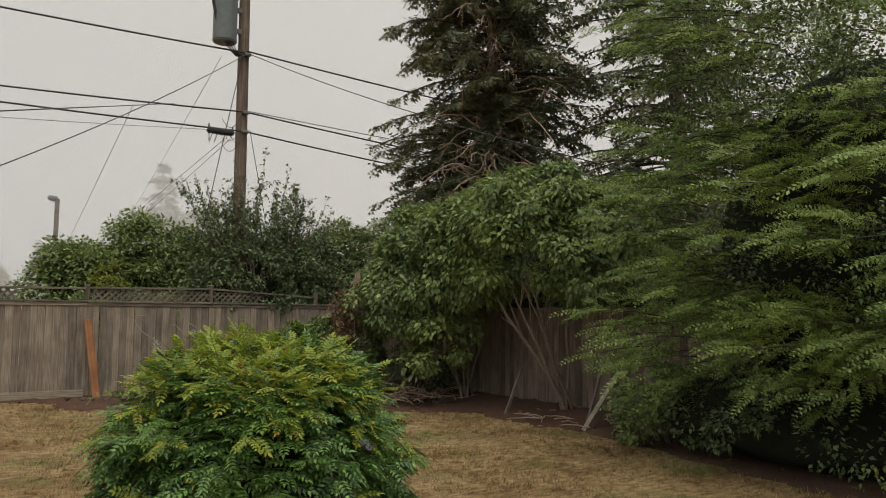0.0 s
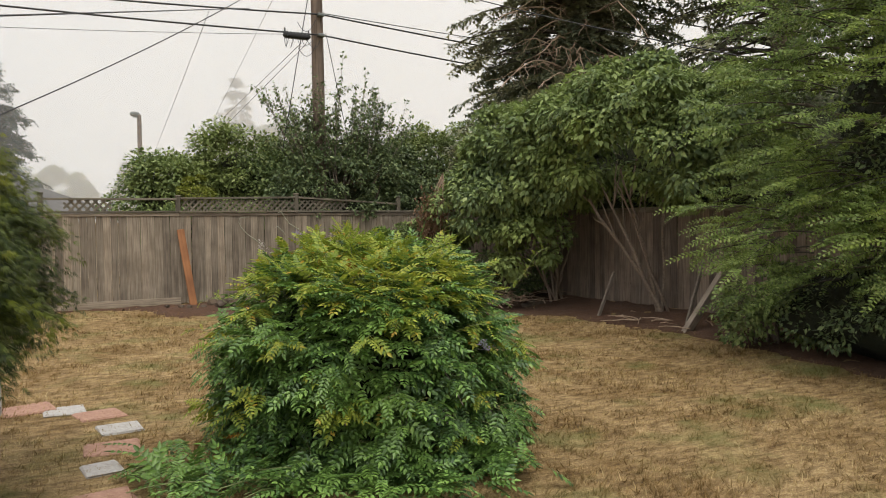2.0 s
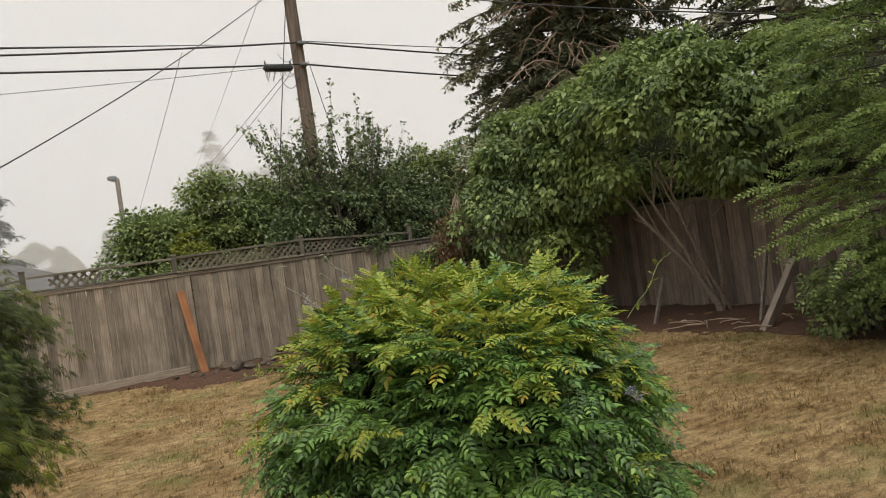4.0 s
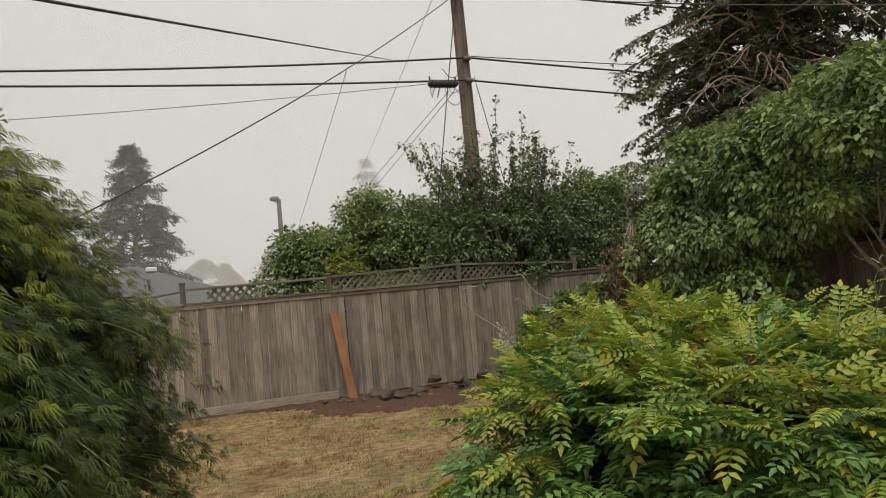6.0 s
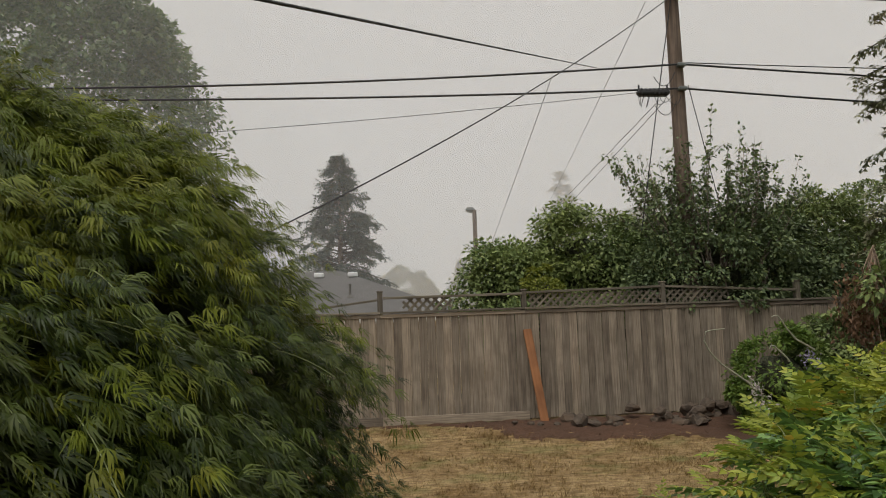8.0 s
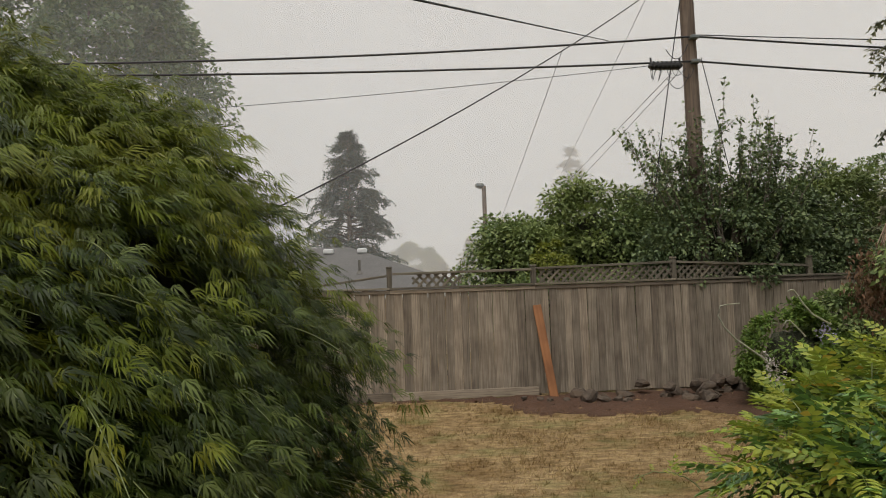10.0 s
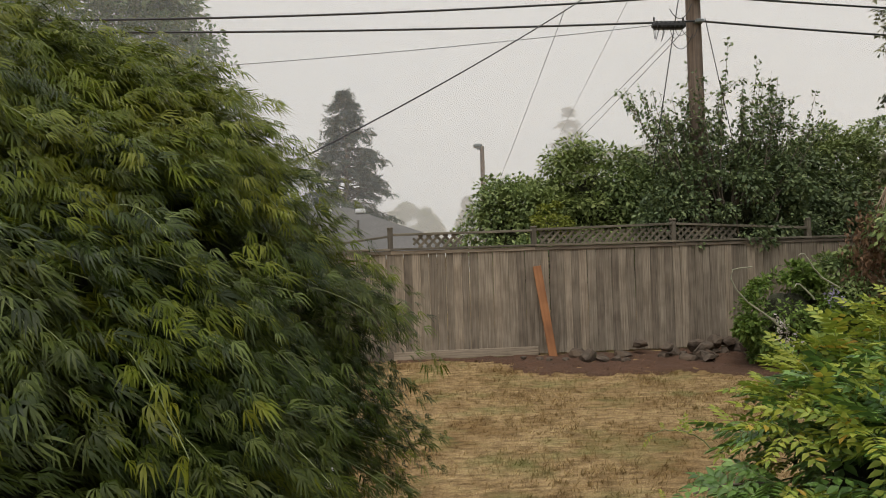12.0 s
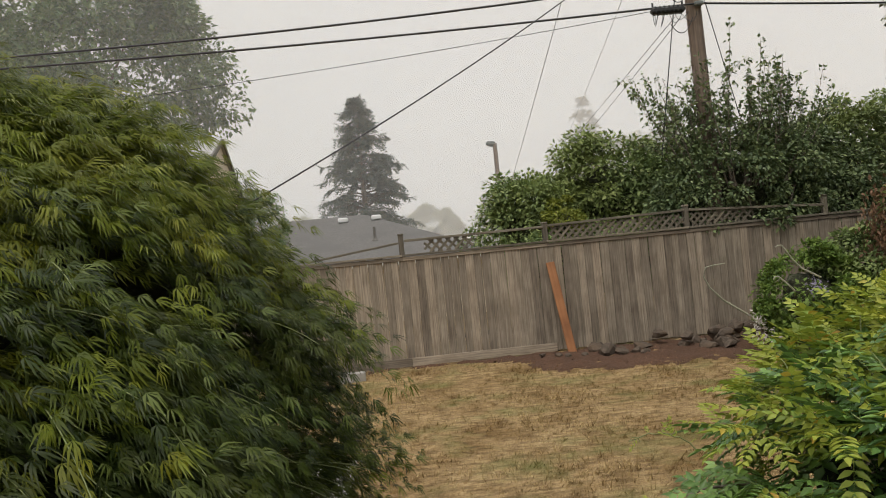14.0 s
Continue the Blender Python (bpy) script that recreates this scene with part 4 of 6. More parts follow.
def build_back_hedge():
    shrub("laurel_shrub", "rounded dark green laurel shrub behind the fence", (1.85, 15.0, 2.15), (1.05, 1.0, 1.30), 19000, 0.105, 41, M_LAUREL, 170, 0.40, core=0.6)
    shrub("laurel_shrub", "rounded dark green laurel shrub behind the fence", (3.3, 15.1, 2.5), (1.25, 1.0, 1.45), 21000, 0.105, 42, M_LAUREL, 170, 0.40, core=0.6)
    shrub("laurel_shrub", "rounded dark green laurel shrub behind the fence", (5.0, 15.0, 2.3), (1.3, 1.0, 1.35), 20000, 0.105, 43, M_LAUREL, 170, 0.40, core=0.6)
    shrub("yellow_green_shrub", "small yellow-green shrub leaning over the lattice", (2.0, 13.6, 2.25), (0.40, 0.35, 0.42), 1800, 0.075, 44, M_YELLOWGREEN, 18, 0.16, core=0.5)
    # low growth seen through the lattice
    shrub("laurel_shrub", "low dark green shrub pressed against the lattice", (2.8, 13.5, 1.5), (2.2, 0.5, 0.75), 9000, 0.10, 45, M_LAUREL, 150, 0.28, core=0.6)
    shrub("laurel_shrub", "rounded dark green laurel shrub behind the fence", (8.6, 15.4, 2.75), (1.6, 1.1, 1.55), 17000, 0.11, 46, M_LAUREL, 150, 0.42)
    shrub("laurel_shrub", "tall dark green shrub in the fence corner", (6.9, 14.0, 2.2), (1.5, 0.9, 1.35), 16000, 0.105, 47, M_DARKLEAF, 150, 0.40)
    shrub("laurel_shrub", "pale tipped shrub standing far behind the fence", (11.2, 17.5, 3.0), (2.0, 1.2, 2.0), 7000, 0.10, 48, M_LILAC, 50, 0.45)
    # pear-like bush with upright bare shoots round the pole
    rng = np.random.default_rng(51)
    t = thing("twiggy_tree", "dark-leaved small tree with upright twiggy shoots by the pole", "tree")
    c = np.array([5.15, 13.1, 2.55])
    pos, out, nrm = crown_leaves(11000, c, (1.45, 0.65, 1.0), rng, 130, 0.30, -0.6, 51, 0.2, 0.6, 0.6)
    paths, lp, lo = [], [pos], [out]

    def leafy(run, gap):
        L = np.linalg.norm(run[-1] - run[0])
        m = max(4, int(L / gap))
        q = rng.uniform(0.12, 1, m) * (len(run) - 1)
        i = np.minimum(q.astype(int), len(run) - 2)
        lp.append(run[i] + (run[i + 1] - run[i]) * (q - i)[:, None] + rng.normal(size=(m, 3)) * 0.03)
        lo.append(unit(rng.normal(size=(m, 3)) + np.array([0, 0, -0.3])))

    for k in range(62):
        u = 2 * (k + rng.random()) / 62 - 1
        a = np.array([5.10 + 0.8 * u, 13.05 + rng.uniform(-0.45, 0.45), 2.6])
        top = 4.6 - 0.7 * abs(u) ** 3 + rng.normal() * 0.25 + (0.6 if k % 10 == 0 else 0)
        b = np.array([5.08 + 1.6 * u + rng.normal() * 0.2, a[1] + rng.normal() * 0.3, top])
        p = curve_pts(a, b, (0.10 * u, 0, 0.05), 10, 0.014, rng)
        paths.append((p, 0.013, 0.003))
        leafy(p, 0.030)
        for j in range(4):
            i = rng.integers(2, 8)
            tip = p[i] + np.array([rng.normal() * 0.32, rng.normal() * 0.2, rng.uniform(0.0, 0.38)])
            w = curve_pts(p[i], tip, (0, 0, 0.03), 6, 0.008, rng)
            paths.append((w, 0.006, 0.002))
            leafy(w, 0.026)
    for k in range(9):
        b = c + noise_dirs(1, rng)[0] * np.array([1.2, 0.7, 0.9])
        paths.append((curve_pts((5.4 + rng.normal() * 0.1, 13.0, 0), b, (0, 0, 0.1), 8, 0.03, rng), 0.05, 0.012))
    pos, out = np.vstack(lp), np.vstack(lo)
    part_mesh("crown", leaf_mesh("crown", pos, out, unit(rng.normal(size=pos.shape)), 0.092, M_DARKLEAF, rng, "simple"), t)
    part_mesh("trunk", tubes("trunk", paths, M_BARK, 5), t)
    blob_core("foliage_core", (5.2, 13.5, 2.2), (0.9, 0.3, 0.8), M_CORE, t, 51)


build_back_hedge()


# ---- big spruce beyond the side fence and trees behind it ----
def build_spruce():
    base = (10.1, 10.6, 0.1)
    t = conifer("spruce", "huge old dark spruce with a bare trunk and drooping boughs", base, 21.0, 2.65, 4.7, 61, 70, 14, 0.36, 0.23, droop=0.12, density=0.95, power=0.40, spread=0.9, bare=(-2.24, 7.2), gap=0.12, hang=0.6)
    rng = np.random.default_rng(62)
    paths = []
    for k in range(70):
        a = -2.24 + rng.normal() * 1.1
        z = rng.uniform(3.6, 9.5)
        L = rng.uniform(0.8, 2.4)
        p0 = np.array([base[0], base[1], z])
        tip = p0 + np.array([math.cos(a) * L, math.sin(a) * L, rng.uniform(-0.9, 0.1)])
        p = curve_pts(p0, tip, (0, 0, 0.2 * L), 9, 0.05, rng)
        paths.append((p, 0.03, 0.006))
        for j in range(4):
            i = rng.integers(3, 8)
            q = p[i] + np.array([rng.normal() * 0.35, rng.normal() * 0.35, -rng.uniform(0.1, 0.6)])
            paths.append((curve_pts(p[i], q, (0, 0, -0.08), 6, 0.03, rng), 0.01, 0.003))
    part_mesh("dead_branch_tangle", tubes("dead_branch_tangle", paths, M_DEAD, 5), t, "bare curling grey-brown dead branches")
    # lower drooping skirt of thin foliage
    v, f, b = conifer_crown(base, 7.6, 2.85, 2.3, rng, 32, 9, 0.33, droop=0.18, density=1.0, power=0.2, bare=(-2.24, 6.6))
    part_mesh("skirt", mesh_from("skirt", v, f, M_NEEDLE), t)
    v, f, b = conifer_crown(base, 5.6, 2.75, 2.2, rng, 18, 9, 0.33, droop=0.18, density=1.0, power=0.2)
    part_mesh("skirt", mesh_from("skirt", v, f, M_NEEDLE), t)


build_spruce()
conifer("spruce", "tall dark conifer standing behind the big spruce", (14.6, 8.6, 0), 19.0, 3.4, 2.5, 63, 46, 10, 0.46, 0.26, droop=0.25, density=0.55, power=0.5)
leafy_tree("tree", "airy broadleaf tree behind the side fence", (14.5, 4.6, 5.2), (2.8, 2.5, 3.8), 13000, 0.13, 64, (14.5, 4.6, 0), 0.18, M_LILAC, 80, 0.7, amount=0.3)
shrub("shrub", "dull green thicket behind the side fence", (10.6, 8.0, 2.6), (1.3, 2.6, 1.9), 9000, 0.10, 65, M_LILAC, 70, 0.45, core=0.8, cam_side=(-0.8, -0.6, 0))
shrub("shrub", "dull green thicket behind the side fence", (9.9, 9.6, 1.9), (0.8, 1.6, 1.5), 6000, 0.10, 69, M_LILAC, 60, 0.4, core=0.8, cam_side=(-0.8, -0.6, 0))
shrub("shrub", "dull green thicket behind the side fence", (10.3, 4.9, 2.3), (1.1, 1.8, 1.7), 6000, 0.10, 67, M_LILAC, 50, 0.45, core=0.8, cam_side=(-0.8, -0.6, 0))
shrub("shrub", "dull green thicket behind the side fence", (10.2, 11.0, 2.2), (1.1, 1.6, 1.8), 6000, 0.10, 68, M_LILAC, 50, 0.45, core=0.8, cam_side=(-0.8, -0.6, 0))
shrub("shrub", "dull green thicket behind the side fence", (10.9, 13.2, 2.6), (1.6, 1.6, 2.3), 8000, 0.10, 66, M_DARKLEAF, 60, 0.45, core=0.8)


# ---- lilac trees along the side fence ----
def lilac_tree(label, base, crowns, stems, n, seed, material=M_LILAC):
    rng = np.random.default_rng(seed)
    t = thing("lilac_tree", label, "tree")
    ps, os_, ns = [], [], []
    for c, r, share, clumps in crowns:
        p, o, nr = crown_leaves(int(n * share), c, r, rng, clumps, 0.36, -0.85, seed, 0.2, 0.9, 0.8, (-0.75, -0.65, 0))
        ps.append(p), os_.append(o), ns.append(nr)
    part_mesh("crown", leaf_mesh("crown", np.vstack(ps), np.vstack(os_), np.vstack(ns), 0.125, material, rng, "simple"), t)
    b = np.array(base, float)
    for tip, r0 in stems:
        b0 = b + np.array([rng.normal() * 0.07, rng.normal() * 0.07, -0.05])
        main = curve_pts(b0, tip, np.array([0, 0, 0.08]), 10, 0.018, rng)
        paths = [(main, r0, r0 * 0.45)]
        for j in range(3):
            i = rng.integers(5, 9)
            q = main[i] + unit(main[i] - main[i - 1]) * rng.uniform(0.5, 0.9) + rng.normal(size=3) * 0.25
            paths.append((curve_pts(main[i], q, n=6, wob=0.015, rng=rng), r0 * 0.45, 0.006))
        part_mesh("stem", tubes("stem", paths, M_BARK_L, 7), t)


lilac_tree("broad lilac tree with slanting bare grey stems by the fence", (8.15, 6.05, 0.1),
           [((7.7, 6.6, 3.15), (1.35, 1.9, 1.25), 0.5, 85), ((8.1, 4.9, 2.9), (1.0, 1.2, 1.0), 0.2, 45), ((7.45, 8.1, 2.95), (1.05, 1.3, 1.15), 0.3, 60)],
           [((7.15, 7.05, 2.2), 0.045), ((7.55, 6.85, 2.4), 0.04), ((7.6, 6.5, 2.6), 0.035), ((8.3, 6.0, 2.6), 0.03), ((7.3, 6.2, 2.4), 0.025)], 31000, 71)
lilac_tree("second lilac tree with a cluster of thin dark stems", (7.9, 8.7, 0.1),
           [((7.5, 9.1, 2.65), (1.15, 1.2, 1.3), 0.65, 70), ((7.0, 9.5, 2.1), (0.85, 0.9, 1.1), 0.35, 50), ((7.05, 8.6, 1.3), (0.55, 0.7, 0.6), 0.11, 26)],
           [((7.4, 8.9, 2.0), 0.03), ((7.6, 9.2, 2.1), 0.03), ((7.8, 8.5, 2.1), 0.028), ((8.2, 8.3, 2.1), 0.028), ((7.2, 9.3, 1.9), 0.025), ((8.0, 9.3, 2.0), 0.025)], 19000, 72)


def build_dead_branch():
    rng = np.random.default_rng(75)
    t = thing("dead_bough", "hanging bough of dry brown leaves in the corner trees", "bough")
    pos = np.array([5.95, 10.2, 1.75]) + rng.normal(size=(900, 3)) * np.array([0.16, 0.16, 0.30])
    pos[:, 0] -= 0.25 * (1.8 - pos[:, 2]) * 0.4
    out = unit(rng.normal(size=pos.shape) * 0.5 + np.array([0, 0, -1.0]))
    part_mesh("dry_foliage", leaf_mesh("dry_foliage", pos, out, rng.normal(size=pos.shape), 0.085, M_BROWNLEAF, rng), t)
    paths = [(curve_pts((6.3, 10.3, 2.7), (5.95 + rng.normal() * 0.15, 10.2 + rng.normal() * 0.15, 1.2 + rng.random() * 0.4), (0, 0, 0.1), 7, 0.02, rng), 0.012, 0.004) for _ in range(9)]
    part_mesh("shoot_tangle", tubes("shoot_tangle", paths, M_DEAD, 5), t)


build_dead_branch()


# ---- shrubs inside the corner ----
shrub("shrub", "fresh green shrub at the foot of the fence corner", (4.95, 10.7, 0.75), (0.85, 0.75, 0.75), 11000, 0.085, 81, M_FRESH, 70, 0.26, core=0.45)
shrub("shrub", "dark green shrub at the foot of the fence corner", (6.15, 10.8, 0.85), (0.95, 0.8, 0.78), 11000, 0.09, 82, M_LAUREL, 70, 0.28, core=0.45)
shrub("shrub", "low dark evergreen shrub under the big hedge tree", (7.15, 3.2, 0.42), (0.5, 0.6, 0.55), 6500, 0.075, 83, M_LAUREL, 60, 0.24, core=0)
shrub("shrub", "low dark shrub in the shaded corner bed", (7.6, 10.0, 0.7), (0.8, 0.8, 0.7), 3000, 0.09, 84, M_DARKLEAF, 34, 0.26)


# ---- the big small-leaved hedge tree ----
def spray_template(pairs=11):
    """An arching twig 1 long with two rows of small oval leaves."""
    vs, fs = [], []
    for i in range(pairs):
        y = 0.06 + 0.9 * i / (pairs - 1)
        z = 0.10 * math.sin(y * 2.4) - 0.16 * y * y
        ln = 0.145 * (1.0 - 0.40 * y) * (0.8 + 0.4 * ((i * 37) % 10) / 10)
        for s in (1, -1):
            k = len(vs)
            roll = 0.5 * math.sin(i * 2.3 + s)
            d, q = np.array([s * 0.80, 0.58, -0.10]), np.array([0.58, -s * 0.80, roll])
            b = np.array([0, y + (0.02 if s > 0 else -0.02), z])
            vs.extend([b, b + d * ln * 0.5 + q * ln * 0.24, b + d * ln, b + d * ln * 0.5 - q * ln * 0.24])
            fs.extend([(k, k + 1, k + 2), (k, k + 2, k + 3)])
    k = len(vs)
    for i in range(4):
        y = i / 3
        z = 0.10 * math.sin(y * 2.4) - 0.16 * y * y
        w = 0.008 * (1 - 0.7 * y)
        vs.extend([np.array([w, y, z]), np.array([-w, y, z])])
    for i in range(3):
        a = k + 2 * i
        fs.extend([(a, a + 2, a + 3), (a, a + 3, a + 1)])
    return np.array(vs), np.array(fs)


def bough_sprays(rng, starts, dirs, lengths, per, spray):
    """Flat tiers: an arching bough with side sprays on both sides of it, drooping at the tip. Sprays and wood."""
    P, D, U, S, wood = [], [], [], [], []
    for p0, d, L in zip(starts, dirs, lengths):
        t = np.linspace(0, 1, 9)[:, None]
        run = p0 + d * L * t + np.array([0, 0, 0.10 * L]) * t - np.array([0, 0, 0.20 * L]) * t ** 2.2
        wood.append((run, 0.010, 0.003))
        side = unit(np.cross(d, [0, 0, 1.0]))
        tang = unit(np.gradient(run, axis=0))
        tilt = rng.normal() * 0.25
        for k in range(per):
            q = rng.uniform(0.12, 1.0) ** 0.85 * 8
            i = min(int(q), 7)
            s = 1 if k % 2 else -1
            fwd = 0.5 + 0.6 * q / 8
            P.append(run[i] + (run[i + 1] - run[i]) * (q - i) + rng.normal(size=3) * np.array([0.03, 0.03, 0.02]))
            D.append(unit(tang[i] * fwd + side * s * rng.uniform(0.25, 1.0) + np.array([0, 0, tilt * s + rng.normal() * 0.14 - 0.05])))
            U.append(unit(np.array([-0.40, -0.48, 0.70]) + rng.normal(size=3) * 0.50))
            S.append(spray * rng.uniform(0.55, 1.15) * (1.1 - 0.35 * q / 8))
        P.append(run[-2])
        D.append(unit(tang[-1] + np.array([0, 0, 0.12])))
        U.append(np.array([-0.4, -0.5, 0.75]))
        S.append(spray * 1.25)
    return np.array(P), np.array(D), np.array(U), np.array(S), wood


def build_hedge_tree():
    rng = np.random.default_rng(91)
    t = thing("hedge_tree", "massive small-leaved evergreen tree with arching feathery sprays", "tree")
    tv, tf = spray_template()
    chunks, wood = [], []
    front = np.array([-0.8, -0.6, 0])
    for c, r, n, low in (((8.0, 1.3, 2.7), (2.15, 2.4, 2.3), 250, -0.75), ((7.9, 1.0, 5.4), (2.0, 2.3, 2.4), 170, -0.4), ((7.7, -1.0, 2.8), (2.2, 2.1, 2.5), 90, -0.7), ((7.75, 1.7, 1.35), (1.65, 2.0, 0.9), 80, -0.8), ((7.2, -0.5, 1.25), (1.5, 1.8, 0.8), 46, -0.5)):
        c, r = np.array(c), np.array(r)
        d = noise_dirs(n * 6, rng)
        d = d[(d[:, 2] > low) & (d @ front > -0.35)][:n]
        k = lumps(d, 91, 2.5, 0.2)[:, None] * rng.uniform(0.55, 0.90, (len(d), 1))
        start = c + d * k * r
        way = unit(d * np.array([1, 1, 0.15]) + np.array([-0.75, 0.45, 0.0]) + rng.normal(size=d.shape) * np.array([0.45, 0.45, 0.20]))
        # an open dark hollow under the boughs on the lawn side
        ok = (start[:, 2] > 0.35) & ((start[:, 2] > 0.62) | (start[:, 1] > 1.0))
        P, D, U, S, w = bough_sprays(rng, start[ok], way[ok], rng.uniform(0.45, 1.25, ok.sum()), 12, 0.43)
        wood += w
        chunks.append(scatter(tv, tf, P, D, U, S))
    v, f = joined(chunks)
    part_mesh("crown", mesh_from("crown", v, f, M_SPRAY), t)
    part_mesh("bough_layer", tubes("bough_layer", wood, M_BOUGH, 4), t)
    # leaves of the depth of the crown, shade put into their darker colour
    pos, out, nrm = crown_leaves(15000, (8.25, 0.9, 3.0), (1.7, 2.2, 2.8), rng, 220, 0.5, -0.8, 92, 0.2, 0.2, 0.95, (-0.8, -0.6, 0))
    ok = (pos[:, 2] > 1.1) | ((pos[:, 1] > 1.2) & (pos[:, 2] > 0.3))
    part_mesh("inner_leaves", leaf_mesh("inner_leaves", pos[ok], out[ok], nrm[ok], 0.07, M_DARKLEAF, rng, "simple"), t)
    pos, out, nrm = crown_leaves(13000, (7.85, 0.9, 0.55), (1.5, 2.7, 0.6), rng, 160, 0.32, -0.9, 96, 0.2, 0.4, 0.7, (-0.8, -0.6, 0))
    ok = (pos[:, 2] > 0.04) & ((pos[:, 1] > 0.8) | (rng.random(len(pos)) < 0.35))
    part_mesh("low_leaves", leaf_mesh("low_leaves", pos[ok], out[ok], nrm[ok], 0.075, M_DARKLEAF, rng, "simple"), t)
    blob_core("foliage_core", (8.6, 0.8, 2.7), (1.45, 2.0, 2.4), M_CORE_SHADE, t, 93, flat_bottom=0.06)
    # near-black lump added for the deep shadow under the low boughs
    blob_core("foliage_core", (8.15, 0.3, 0.6), (1.45, 2.6, 0.6), M_CORE_SHADE, t, 98, amount=0.3, flat_bottom=0.03)
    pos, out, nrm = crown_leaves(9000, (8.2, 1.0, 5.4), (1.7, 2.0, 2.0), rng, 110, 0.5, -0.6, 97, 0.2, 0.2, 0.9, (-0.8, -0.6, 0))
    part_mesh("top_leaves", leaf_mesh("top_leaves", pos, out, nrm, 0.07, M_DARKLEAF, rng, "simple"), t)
    blob_core("foliage_core", (8.3, -1.0, 2.5), (1.5, 1.5, 1.9), M_CORE_SHADE, t, 94, flat_bottom=0.06)
    paths = [(curve_pts((8.0, 1.0, 0), (8.0, 1.0, 4.5), n=8, wob=0.03, rng=rng), 0.14, 0.06)]
    for k in range(14):
        a = rng.uniform(1.6, 4.7)
        z = rng.uniform(0.8, 4.5)
        L = rng.uniform(1.2, 2.1)
        p0 = np.array([8.0, 1.0, z * 0.7])
        paths.append((curve_pts(p0, (8.0 + math.cos(a) * L, 1.0 + math.sin(a) * L, z), (0, 0, 0.2), 8, 0.03, rng), 0.04, 0.008))
    part_mesh("trunk", tubes("trunk", paths, M_BARK, 6), t)


build_hedge_tree()


# ---- wisteria mound ----
W_C = np.array([0.93, 1.94])
W_Z = [0.0, 0.25, 0.6, 0.93, 1.15, 1.29, 1.38, 1.43]
W_R = [1.00, 1.04, 1.05, 1.01, 0.92, 0.78, 0.52, 0.0]


